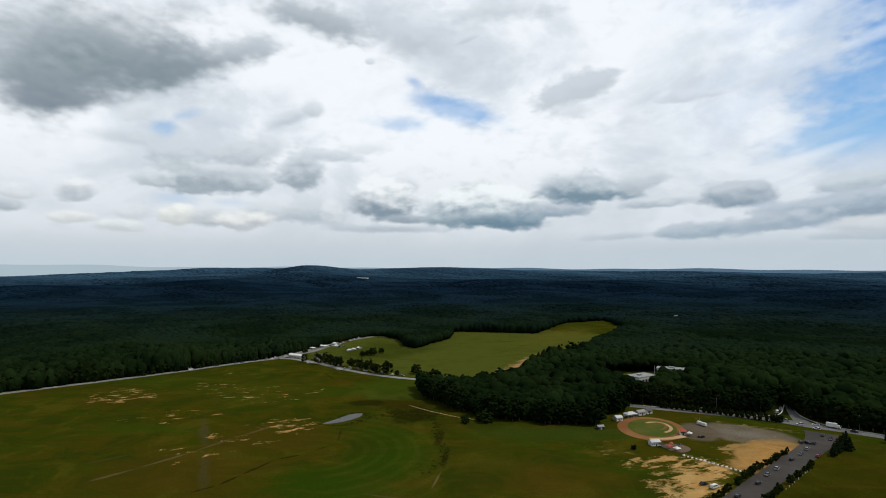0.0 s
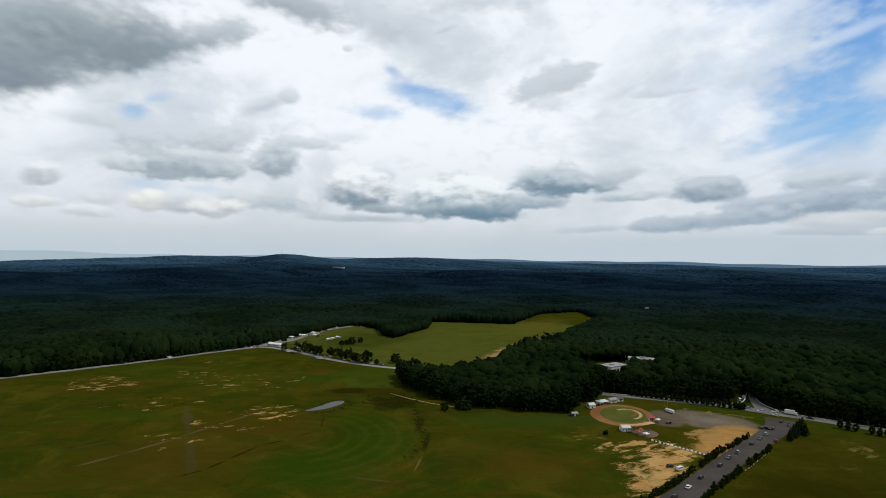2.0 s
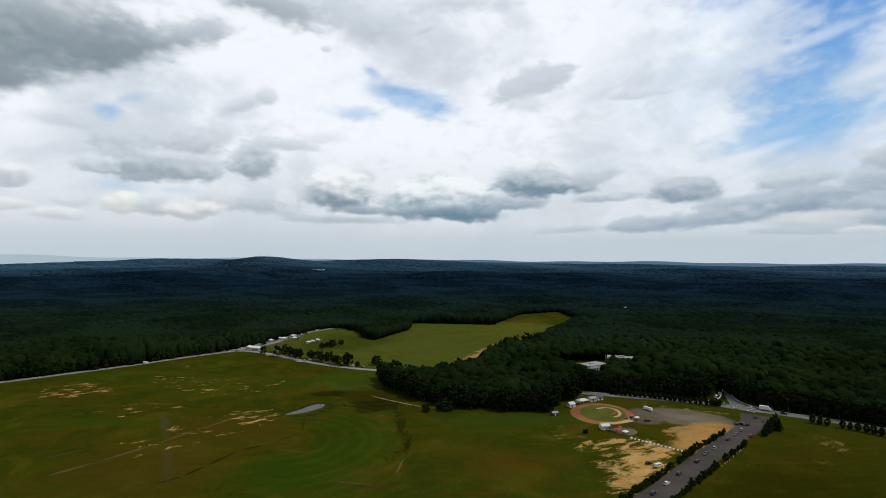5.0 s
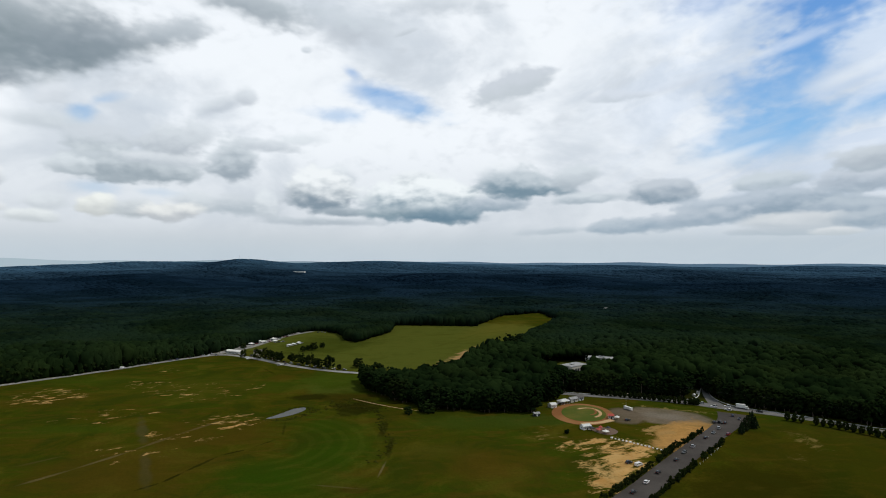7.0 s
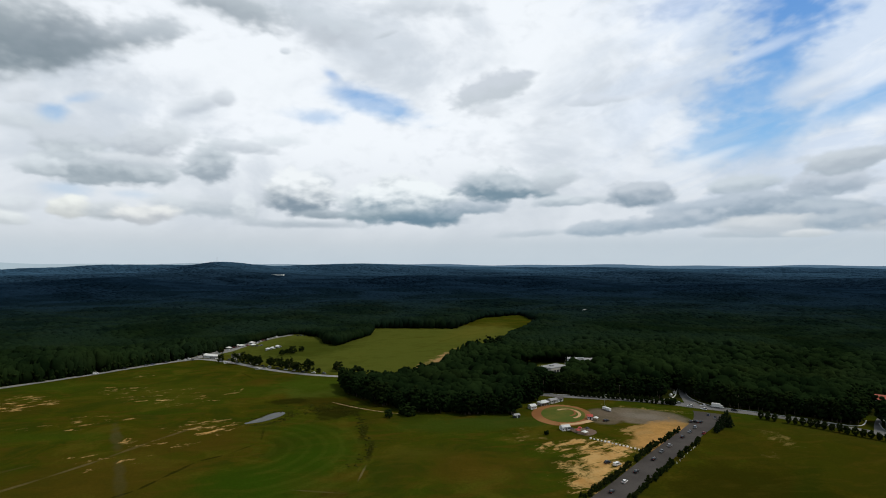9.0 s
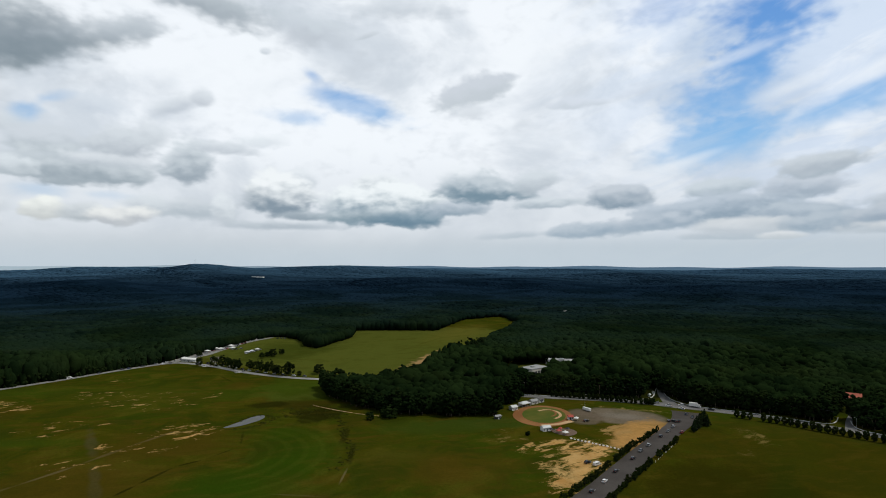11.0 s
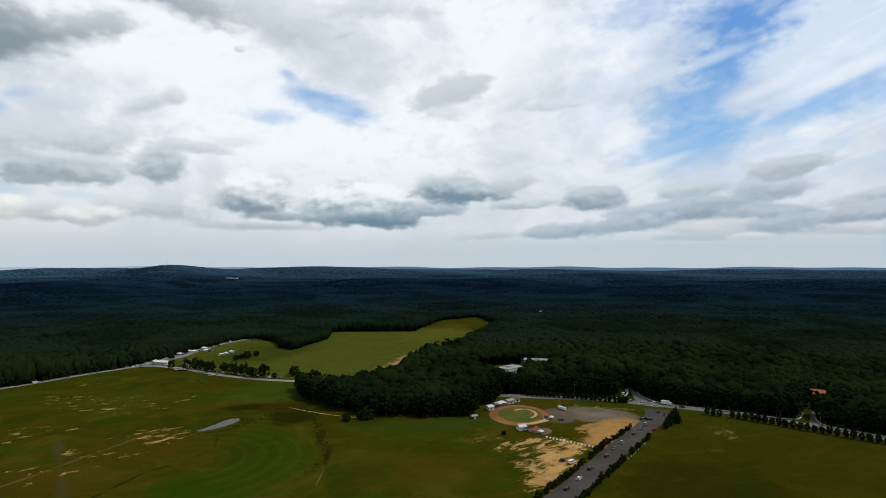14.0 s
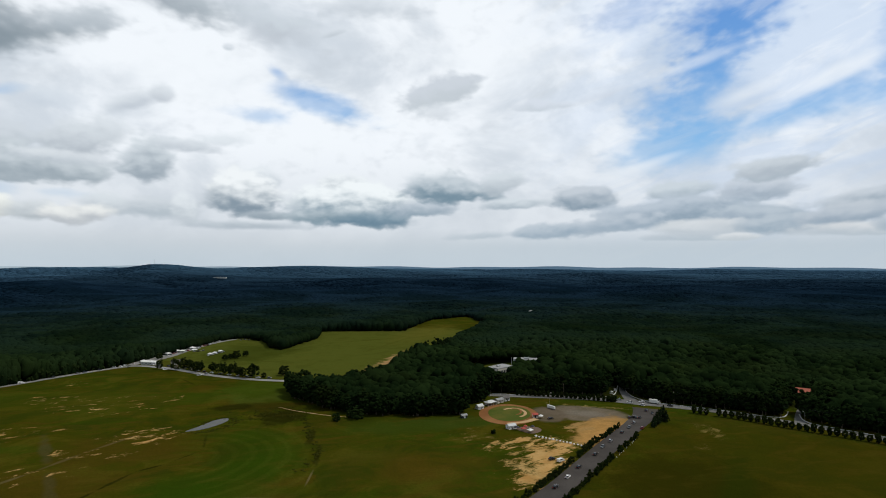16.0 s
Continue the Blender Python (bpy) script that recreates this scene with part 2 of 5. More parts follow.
cloud(-19.8, 4.3, 3.2, 1.3, 0, (0.54, 0.55, 0.56), (0.96, 0.93, 0.87), 0.95, 0.9, 0.3)
cloud(-30.3, 3.5, 2.3, 0.9, 0, (0.61, 0.63, 0.62), (0.92, 0.92, 0.88), 0.85, 0.9, 0.34)
cloud(-29.0, 4.8, 2.4, 1.1, 0, (0.63, 0.65, 0.66), (0.86, 0.87, 0.86), 0.75, 0.9, 0.4)
cloud(-33.5, 6.4, 1.9, 1.5, 0, (0.48, 0.51, 0.54), (0.96, 0.95, 0.92), 0.9, 0.8, 0.3)
cloud(-38.2, 4.9, 1.5, 1.1, 0, (0.41, 0.45, 0.48), (0.78, 0.8, 0.8), 0.9, 0.8, 0.34)
cloud(-37.5, 6.0, 1.9, 1.0, 0, (0.62, 0.64, 0.65), (0.92, 0.92, 0.9), 0.8, 0.8, 0.34)
cloud(-33.7, 4.1, 2.2, 0.8, 0, (0.63, 0.63, 0.6), (0.94, 0.92, 0.88), 0.85, 0.8, 0.34)
cloud(-4.6, 8.3, 2.8, 1.5, 0, (0.52, 0.56, 0.59), (0.88, 0.89, 0.89), 0.85, 0.9, 0.34)
cloud(-6.3, 6.6, 4.3, 2.9, 0, (0.27, 0.33, 0.38), (1.0, 0.99, 0.96), 1.0, 0.8, 0.24)
cloud(-3.8, 4.8, 3.3, 0.8, 0, (0.18, 0.25, 0.3), (0.46, 0.51, 0.54), 0.8, 0.7, 0.45)
cloud(3.4, 8.2, 3.0, 1.5, 0, (0.49, 0.53, 0.55), (0.96, 0.96, 0.94), 0.85, 0.9, 0.32)
cloud(4.5, 5.8, 8.1, 3.2, 0, (0.22, 0.31, 0.37), (1.0, 1.0, 0.97), 1.0, 0.75, 0.22)
cloud(1.3, 4.9, 6.0, 1.2, 0, (0.25, 0.33, 0.37), (0.56, 0.61, 0.63), 0.75, 0.8, 0.5)
cloud(6.2, 4.5, 6.6, 1.1, 0, (0.14, 0.23, 0.3), (0.27, 0.36, 0.42), 0.8, 0.7, 0.5)
cloud(11.2, 5.7, 5.1, 1.2, 3, (0.29, 0.37, 0.43), (0.59, 0.63, 0.67), 0.85, 0.8, 0.36)
cloud(12.3, 8.2, 4.0, 2.4, 0, (0.31, 0.39, 0.44), (0.96, 0.96, 0.95), 0.85, 0.8, 0.3)
cloud(14.3, 7.6, 6.2, 2.1, -2, (0.18, 0.27, 0.33), (0.63, 0.67, 0.69), 0.95, 0.85, 0.28)
cloud(19.7, 8.3, 3.8, 1.5, 10, (0.5, 0.54, 0.57), (0.74, 0.77, 0.78), 0.8, 1.0, 0.36)
cloud(20.8, 6.2, 5.5, 0.8, 4, (0.42, 0.48, 0.52), (0.74, 0.77, 0.78), 0.85, 0.8, 0.36)
cloud(-5.5, 3.8, 7.4, 0.7, 0, (0.4, 0.45, 0.49), (0.57, 0.61, 0.63), 0.8, 0.7, 0.5)
cloud(28.0, 6.7, 3.7, 1.7, 0, (0.28, 0.35, 0.41), (0.63, 0.66, 0.69), 0.97, 0.85, 0.28)
cloud(29.6, 7.3, 1.5, 1.1, 0, (0.36, 0.42, 0.48), (0.65, 0.68, 0.71), 0.7, 0.9, 0.34)
cloud(36.8, 7.0, 4.8, 1.1, 6, (0.45, 0.51, 0.55), (0.68, 0.72, 0.74), 0.9, 0.9, 0.32)
cloud(43.0, 6.6, 4.6, 1.7, 0, (0.39, 0.45, 0.51), (0.64, 0.67, 0.71), 0.95, 0.9, 0.3)
cloud(36.4, 5.2, 9.7, 1.8, 5, (0.28, 0.36, 0.43), (0.56, 0.61, 0.66), 0.95, 0.85, 0.3)
cloud(43.0, 4.5, 5.2, 1.9, 0, (0.26, 0.34, 0.42), (0.56, 0.61, 0.65), 0.95, 0.85, 0.3)
cloud(30.2, 3.9, 6.7, 1.4, 6, (0.32, 0.4, 0.47), (0.59, 0.63, 0.67), 0.9, 0.85, 0.32)
cloud(24.3, 3.4, 5.0, 1.1, 4, (0.28, 0.37, 0.45), (0.56, 0.61, 0.65), 0.95, 0.8, 0.32)
cloud(17.5, 3.0, 4.7, 0.6, 3, (0.45, 0.51, 0.55), (0.61, 0.65, 0.68), 0.8, 0.8, 0.5)
cloud(39.2, 3.5, 5.5, 1.1, 0, (0.56, 0.59, 0.61), (0.77, 0.77, 0.76), 0.85, 0.8, 0.34)
cloud(37.7, 2.7, 5.9, 0.6, 0, (0.41, 0.47, 0.51), (0.63, 0.65, 0.67), 0.75, 0.8, 0.4)
cloud(45.7, 3.6, 4.8, 1.2, 0, (0.27, 0.36, 0.44), (0.54, 0.59, 0.63), 0.9, 0.8, 0.32)
cloud(41.5, 2.6, 2.1, 0.5, 0, (0.68, 0.68, 0.66), (0.96, 0.92, 0.88), 0.95, 0.7, 0.3)
cloud(44.5, 8.5, 3.5, 1.3, 10, (0.46, 0.51, 0.55), (0.68, 0.71, 0.73), 0.95, 0.85, 0.28)
cloud(44.3, 8.8, 3.6, 1.2, 6, (0.48, 0.52, 0.56), (0.67, 0.7, 0.72), 0.8, 0.85, 0.3)
cloud(51.2, 5.6, 5.0, 1.3, 6, (0.38, 0.44, 0.49), (0.65, 0.68, 0.71), 0.9, 0.9, 0.3)
cloud(50.5, 4.5, 5.1, 1.4, 6, (0.32, 0.39, 0.46), (0.61, 0.64, 0.67), 0.9, 0.9, 0.3)
cloud(49.7, 3.0, 5.6, 0.8, 0, (0.5, 0.54, 0.57), (0.81, 0.79, 0.77), 0.85, 0.8, 0.34)
cloud(54.7, 6.2, 3.1, 1.4, 0, (0.41, 0.46, 0.51), (0.67, 0.7, 0.72), 0.9, 0.9, 0.3)
cloud(55.0, 3.6, 4.1, 1.2, 0, (0.35, 0.42, 0.48), (0.64, 0.67, 0.7), 0.9, 0.9, 0.3)
for az, el in ((75, 22), (118, 18), (-60, 20), (-110, 16)):
    cloud(az, el, 16, 7, 0, (0.30, 0.36, 0.41), (0.82, 0.85, 0.87), 0.9)
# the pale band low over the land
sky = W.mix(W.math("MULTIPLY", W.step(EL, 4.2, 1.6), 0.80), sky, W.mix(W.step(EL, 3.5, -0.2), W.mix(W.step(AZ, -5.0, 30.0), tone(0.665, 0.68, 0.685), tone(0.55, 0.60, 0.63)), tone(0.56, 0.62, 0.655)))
# a thick dark deck overhead and behind, out of view, added to dim the land
deck = W.math("MAXIMUM", W.step(W.math("MULTIPLY_ADD", billow, 14.0, EL), 27.0, 42.0), W.math("MULTIPLY", W.step(W.math("ABSOLUTE", W.math("SUBTRACT", AZ, 5.0)), 65.0, 95.0), 0.85))
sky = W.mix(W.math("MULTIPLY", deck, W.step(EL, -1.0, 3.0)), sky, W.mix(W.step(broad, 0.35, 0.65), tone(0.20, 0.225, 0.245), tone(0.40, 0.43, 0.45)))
back = W.add("ShaderNodeBackground")
W.put(back.inputs[0], sky)
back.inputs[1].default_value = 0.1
W.put(W.add("ShaderNodeOutputWorld").inputs[0], back.outputs[0])

sun = new("sun", bpy.data.lights.new("sun", "SUN"))
sun.data.energy, sun.data.angle, sun.data.color = 2.0, radians(12), (1.0, 0.95, 0.86)
sa, sh = radians(SUN_AZIMUTH), radians(SUN_HEIGHT)
sun.matrix_world = look((0, 0, 400), (-400 * math.sin(sa) * math.cos(sh), -400 * math.cos(sa) * math.cos(sh), 400 - 400 * math.sin(sh)))


# ---------------------------------------------------------------- materials
def material(name):
    m = bpy.data.materials.new(name)
    m.use_nodes = True
    return m, Nodes(m.node_tree)


def finish(N, colour, rough=0.8, metal=0.0, bump=None, depth=0.1, spec=0.5, extra=()):
    b = N.add("ShaderNodeBsdfPrincipled")
    N.put(b.inputs["Base Color"], colour)
    N.put(b.inputs["Roughness"], rough)
    N.put(b.inputs["Metallic"], metal)
    N.put(b.inputs["Specular IOR Level"], spec)
    for key, value in extra:
        N.put(b.inputs[key], value)
    if bump is not None:
        node = N.add("ShaderNodeBump")
        node.inputs["Strength"].default_value = 0.7
        node.inputs["Distance"].default_value = depth
        N.put(node.inputs["Height"], bump)
        N.put(b.inputs["Normal"], node.outputs[0])
    N.put(N.add("ShaderNodeOutputMaterial").inputs[0], b.outputs[0])


def plain(name, colour, rough=0.6, metal=0.0, wear=0.15, size=1.0, spec=0.5):
    """Paint, cloth or plastic with dirt at two scales and a change from piece to piece."""
    m, N = material(name)
    p = N.add("ShaderNodeTexCoord").outputs["Object"]
    dirt = N.math("MULTIPLY_ADD", N.noise(p, 0.6 / size, 4), 0.6, N.math("MULTIPLY", N.noise(p, 6.0 / size, 3), 0.4))
    shade = N.mix(N.math("MULTIPLY", N.step(dirt, 0.42, 0.7), wear * 2), colour, tuple(c * 0.55 for c in colour))
    finish(N, shade, N.math("MULTIPLY_ADD", dirt, 0.3, max(rough - 0.15, 0.03)), metal, dirt, 0.01, spec)
    return m


def foliage(name, deep, light, warm, spread=1.0, haze_tint=False, grain=1.0):
    m, N = material(name)
    isle = N.add("ShaderNodeNewGeometry").outputs["Random Per Island"]
    one = N.add("ShaderNodeObjectInfo").outputs["Random"]
    where = N.add("ShaderNodeNewGeometry").outputs["Position"]
    drift = N.noise(where, 0.0045, 5, 0.6, 0.8)
    leaf = N.noise(where, 0.9, 3, 0.6)
    mixed = N.math("MULTIPLY_ADD", isle, 0.46 * grain, N.math("MULTIPLY", leaf, 0.20))
    c = N.mix(N.math("ADD", mixed, N.math("MULTIPLY", N.step(N.math("MULTIPLY_ADD", drift, 0.55, N.math("MULTIPLY", N.noise(where, 0.021, 4, 0.6, 0.7), 0.45)), 0.43, 0.58), 0.55)), deep, light)
    c = N.mix(N.math("MULTIPLY", N.step(N.math("MULTIPLY_ADD", N.noise(where, 0.012, 3), 0.7, N.math("MULTIPLY", one, 0.3)), 0.45, 0.7), 0.45 * spread), c, warm)
    if haze_tint:
        # haze and cloud shade painted in: woods turn dark blue with distance
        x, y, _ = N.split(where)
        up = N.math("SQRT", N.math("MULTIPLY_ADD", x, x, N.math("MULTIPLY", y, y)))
        haze_share = N.step(N.math("MULTIPLY_ADD", drift, 900.0, up), 1000.0, 2700.0)
        c = N.mix(haze_share, c, N.mix(N.math("MULTIPLY_ADD", N.step(drift, 0.4, 0.62), 0.6, N.math("MULTIPLY", mixed, 0.8)), (0.0028, 0.0092, 0.0175), (0.0092, 0.0235, 0.043)))
        # far haze painted on the last ridges as pale blue
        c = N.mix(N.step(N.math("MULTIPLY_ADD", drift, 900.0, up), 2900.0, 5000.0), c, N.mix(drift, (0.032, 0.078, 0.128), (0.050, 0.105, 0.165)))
    finish(N, c, 0.8, 0, leaf, 0.4 * grain, 0.0)
    return m


LEAF_TONES = ((0.0026, 0.0072, 0.0026), (0.0130, 0.0250, 0.0070), (0.0160, 0.0228, 0.0052))
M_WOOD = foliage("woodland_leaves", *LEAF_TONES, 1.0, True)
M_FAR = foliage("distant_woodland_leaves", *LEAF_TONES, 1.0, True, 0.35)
M_HEDGE = foliage("street_tree_leaves", (0.006, 0.011, 0.003), (0.017, 0.026, 0.006), (0.020, 0.022, 0.006))
M_CONIFER = foliage("conifer_needles", (0.006, 0.012, 0.005), (0.016, 0.026, 0.010), (0.016, 0.02, 0.008))
M_REED = foliage("reeds_and_scrub", (0.016, 0.018, 0.003), (0.038, 0.040, 0.006), (0.045, 0.034, 0.006))
M_BARK = plain("bark", (0.10, 0.075, 0.055), 0.9, 0, 0.3, 0.5)
M_WHITE = plain("white_paint", (0.78, 0.77, 0.74), 0.55, 0, 0.12)
M_CREAM = plain("cream_siding", (0.62, 0.58, 0.50), 0.7, 0, 0.15)
M_GREYROOF = plain("grey_shingle", (0.30, 0.30, 0.30), 0.85, 0, 0.25)
M_PALEROOF = plain("pale_sheet_roof", (0.60, 0.61, 0.60), 0.45, 0.0, 0.2)
M_DARKROOF = plain("dark_shingle", (0.10, 0.09, 0.085), 0.85, 0, 0.25)
M_REDROOF = plain("red_tile", (0.46, 0.11, 0.06), 0.75, 0, 0.2)
M_GLASS = plain("dark_window_glass", (0.02, 0.025, 0.03), 0.15, 0, 0.05)
M_TYRE = plain("tyre_rubber", (0.025, 0.025, 0.025), 0.85, 0, 0.2)
M_RIM = plain("alloy_rim", (0.5, 0.5, 0.5), 0.35, 1.0, 0.1)
M_LAMP = plain("lamp_lens", (0.75, 0.75, 0.70), 0.2, 0, 0.05)
M_TAIL = plain("tail_lens", (0.45, 0.03, 0.02), 0.25, 0, 0.05)
M_STEEL = plain("galvanised_steel", (0.45, 0.46, 0.46), 0.45, 0.9, 0.15)
M_POLE = plain("weathered_pole", (0.16, 0.12, 0.09), 0.9, 0, 0.3)
M_RED = plain("faded_red_canvas", (0.42, 0.07, 0.05), 0.8, 0, 0.2)
M_DARK = plain("dark_canvas", (0.03, 0.03, 0.035), 0.8, 0, 0.2)
M_YELLOW = plain("yellow_ribbon", (0.62, 0.50, 0.10), 0.7, 0, 0.2)


def road_material(name, colour, patchy, rough):
    m, N = material(name)
    p = N.add("ShaderNodeNewGeometry").outputs["Position"]
    big, fine = N.noise(p, 0.05, 4), N.noise(p, 1.3, 4, 0.7)
    c = N.mix(N.step(big, 0.35, 0.68), colour, patchy)
    c = N.mix(N.math("MULTIPLY", N.step(fine, 0.45, 0.75), 0.35), c, tuple(v * 0.6 for v in colour))
    finish(N, c, N.math("MULTIPLY_ADD", fine, 0.2, rough), 0, fine, 0.02, 0.12)
    return m


M_ASPHALT = road_material("worn_asphalt", (0.053, 0.046, 0.041), (0.074, 0.065, 0.058), 0.8)
M_PALEROAD = road_material("pale_worn_asphalt", (0.22, 0.215, 0.205), (0.29, 0.28, 0.265), 0.6)
M_GREYROAD = road_material("grey_road_asphalt", (0.14, 0.137, 0.13), (0.20, 0.195, 0.19), 0.7)
M_KERB = road_material("kerb_concrete", (0.58, 0.58, 0.56), (0.70, 0.70, 0.68), 0.7)
M_CLAY = road_material("orange_clay", (0.20, 0.084, 0.028), (0.27, 0.128, 0.046), 0.9)
M_PALECLAY = road_material("pale_clay", (0.46, 0.29, 0.15), (0.52, 0.36, 0.20), 0.9)
M_TURF = road_material("mown_infield_turf", (0.060, 0.085, 0.008), (0.11, 0.10, 0.015), 0.9)
M_PAVER = road_material("pinkish_pavers", (0.115, 0.080, 0.056), (0.155, 0.105, 0.075), 0.85)


def ground_material():
    m, N = material("meadow")
    p = N.add("ShaderNodeNewGeometry").outputs["Position"]
    x, y, _ = N.split(p)
    plan = N.join(x, y, 0.0)
    wide, mid, fine = N.noise(plan, 0.009, 4, 0.6, 0.5), N.noise(plan, 0.05, 5, 0.62, 0.4), N.noise(plan, 0.55, 5, 0.7)
    across = N.join(N.math("MULTIPLY", x, 0.035), N.math("MULTIPLY", y, 0.11), 0.0)
    streak = N.noise(across, 1.0, 6, 0.65, 0.7)
    rag = N.math("MULTIPLY_ADD", N.math("SUBTRACT", mid, 0.5), 1.6, N.math("MULTIPLY", N.math("SUBTRACT", fine, 0.5), 0.7))
    green, olive, brown = (0.031, 0.048, 0.003), (0.044, 0.045, 0.003), (0.057, 0.038, 0.004)
    c = N.mix(N.step(wide, 0.36, 0.62), green, olive)
    c = N.mix(N.math("MULTIPLY", N.step(streak, 0.44, 0.66), 0.7), c, brown)
    patchy = N.noise(plan, 0.028, 5, 0.66, 0.9)
    c = N.mix(N.math("MULTIPLY", N.step(patchy, 0.49, 0.62), 0.8), c, (0.025, 0.037, 0.003))
    c = N.mix(N.math("MULTIPLY", N.step(patchy, 0.47, 0.34), 0.6), c, (0.076, 0.066, 0.007))

    def zone(colour, cx, cy, rx, ry, turn=0.0, amount=1.0, soft=0.35, ragged=1.0):
        nonlocal c
        near, _ = N.blob(x, y, cx, cy, rx, ry, turn)
        k = N.step(N.math("MULTIPLY_ADD", rag, ragged, near), 0.0, soft)
        c = N.mix(N.math("MULTIPLY", k, amount), c, colour)

    shard = N.noise(N.join(N.math("MULTIPLY_ADD", x, 0.072, N.math("MULTIPLY", y, 0.034)), N.math("MULTIPLY_ADD", y, 0.145, N.math("MULTIPLY", x, -0.067)), 0.0), 1.0, 5, 0.62, 0.6)
    sand_tint = N.mix(N.step(N.math("MULTIPLY_ADD", mid, 0.6, N.math("MULTIPLY", fine, 0.4)), 0.35, 0.65), (0.48, 0.255, 0.08), (0.66, 0.425, 0.17))

    def bare(cx, cy, rx, ry, turn=0.0, cover=0.25, tint=None, soft=0.10, amount=1.0):
        """Bare sandy soil, broken by grass into shards and streaks."""
        nonlocal c
        near, _ = N.blob(x, y, cx, cy, rx, ry, turn)
        near = N.math("MINIMUM", near, cover)
        k = N.step(N.math("ADD", near, N.math("MULTIPLY_ADD", N.math("SUBTRACT", shard, 0.5), 3.0, N.math("MULTIPLY", N.math("SUBTRACT", fine, 0.5), 1.1))), 0.20, 0.20 + soft)
        c = N.mix(N.math("MULTIPLY", N.math("MULTIPLY", k, amount), N.math("MULTIPLY_ADD", fine, 0.5, 0.6, clamp=True)), c, tint or sand_tint)

    def track(x0, y0, x1, y1, half, colour, amount=0.6):
        """A worn strip from one place to another."""
        d = math.hypot(x1 - x0, y1 - y0)
        zone(colour, (x0 + x1) / 2, (y0 + y1) / 2, d / 2, half, math.degrees(math.atan2(y1 - y0, x1 - x0)), amount, 0.7, 0.9)

    # far hayfield, eastern meadow painted darker, dry ground near the lot
    zone((0.076, 0.088, 0.014), 90, 760, 330, 250, -25, 0.95, 0.15, 0.3)
    zone((0.056, 0.078, 0.010), -45, 500, 40, 55, 10, 0.8, 0.5)
    zone((0.034, 0.056, 0.007), 92, 374, 70, 20, 0, 0.8, 0.5)
    # brown meadow, its colour darkened for cloud shade and vignetting
    zone((0.036, 0.031, 0.0024), 265, 235, 125, 105, -40, 0.65, 0.4, 0.8)
    zone((0.022, 0.021, 0.0016), 178, 228, 75, 50, 44, 0.8, 0.5, 0.5)
    zone((0.018, 0.028, 0.002), 205, 225, 12, 80, -42, 0.7, 0.7, 0.6)
    zone((0.040, 0.040, 0.004), 285, 325, 70, 22, -40, 0.6, 0.8, 0.8)
    # brown dry ground to the west, greener strips between
    zone((0.062, 0.041, 0.0048), -137, 302, 76.2, 64.8, -7, 0.75, 0.9, 1.0)
    zone((0.062, 0.041, 0.0048), -119, 361, 53.2, 47.8, -7, 0.7, 0.9, 1.0)
    zone((0.062, 0.041, 0.0048), -90, 370, 22.0, 38.8, -7, 0.6, 0.8, 1.0)
    zone((0.062, 0.041, 0.0048), -264, 462, 56.6, 38.3, -7, 0.6, 0.9, 1.0)
    zone((0.054, 0.056, 0.005), -162, 499, 97.2, 71.3, -6, 0.6, 0.9, 1.0)
    zone((0.036, 0.058, 0.004), -201, 379, 54.1, 18.5, -7, 0.75, 0.8, 1.0)
    zone((0.036, 0.058, 0.004), -270, 534, 75.7, 33.3, -6, 0.6, 0.8, 1.0)
    zone((0.036, 0.058, 0.004), -90, 491, 29.3, 31.4, -6, 0.5, 0.8, 1.0)
    zone((0.062, 0.041, 0.0048), -97, 534, 18.0, 26.4, -6, 0.6, 0.8, 1.0)
    # lush mown ground and its dark rim
    zone((0.022, 0.050, 0.0026), -57, 285, 48.8, 39.1, -7, 0.9, 0.7, 0.7)
    zone((0.022, 0.050, 0.0026), -29, 324, 31.4, 50.6, -7, 0.85, 0.7, 0.7)
    zone((0.022, 0.050, 0.0026), -40, 370, 26.2, 23.2, -7, 0.7, 0.7, 1.0)
    zone((0.036, 0.058, 0.004), -16, 344, 14.0, 45.2, -7, 0.6, 0.8, 1.0)
    zone((0.048, 0.052, 0.005), -31, 282, 25.9, 19.7, -7, 0.5, 0.9, 1.0)
    zone((0.050, 0.045, 0.005), -22, 268, 19.3, 8.2, -7, 0.6, 0.8, 1.0)
    zone((0.036, 0.058, 0.004), -49, 521, 42.0, 45.5, -6, 0.8, 0.6, 1.0)
    # marsh by the pond, and the ditch
    zone((0.013, 0.014, 0.002), -23, 416, 21.2, 26.0, -7, 0.9, 0.5, 1.0)
    zone((0.030, 0.024, 0.003), -34, 450, 36.5, 18.9, -7, 0.8, 0.5, 1.0)
    zone((0.013, 0.014, 0.002), -62, 454, 18.2, 13.4, -6, 0.8, 0.5, 1.0)
    zone((0.034, 0.034, 0.003), 3, 395, 10.5, 23.6, -7, 0.7, 0.6, 1.0)
    zone((0.013, 0.014, 0.002), -2, 363, 3.3, 20.0, -7, 0.8, 0.5, 1.0)
    zone((0.013, 0.014, 0.002), 2, 326, 2.7, 20.2, -6, 0.8, 0.5, 1.0)
    zone((0.034, 0.052, 0.005), 52, 370, 46.5, 21.3, -7, 0.8, 0.6, 1.0)
    zone((0.066, 0.043, 0.005), 56, 291, 52.6, 38.7, -7, 0.75, 0.9, 1.0)
    zone((0.050, 0.050, 0.006), 30, 317, 29.9, 24.5, -7, 0.5, 0.9, 1.0)
    zone((0.044, 0.028, 0.004), -16, 265, 8.2, 4.1, -7, 0.8, 0.6, 1.0)
    track(-123, 273, -112, 284, 1.5, (0.013, 0.014, 0.002), 0.8)
    track(-113, 282, -106, 297, 1.5, (0.013, 0.014, 0.002), 0.8)
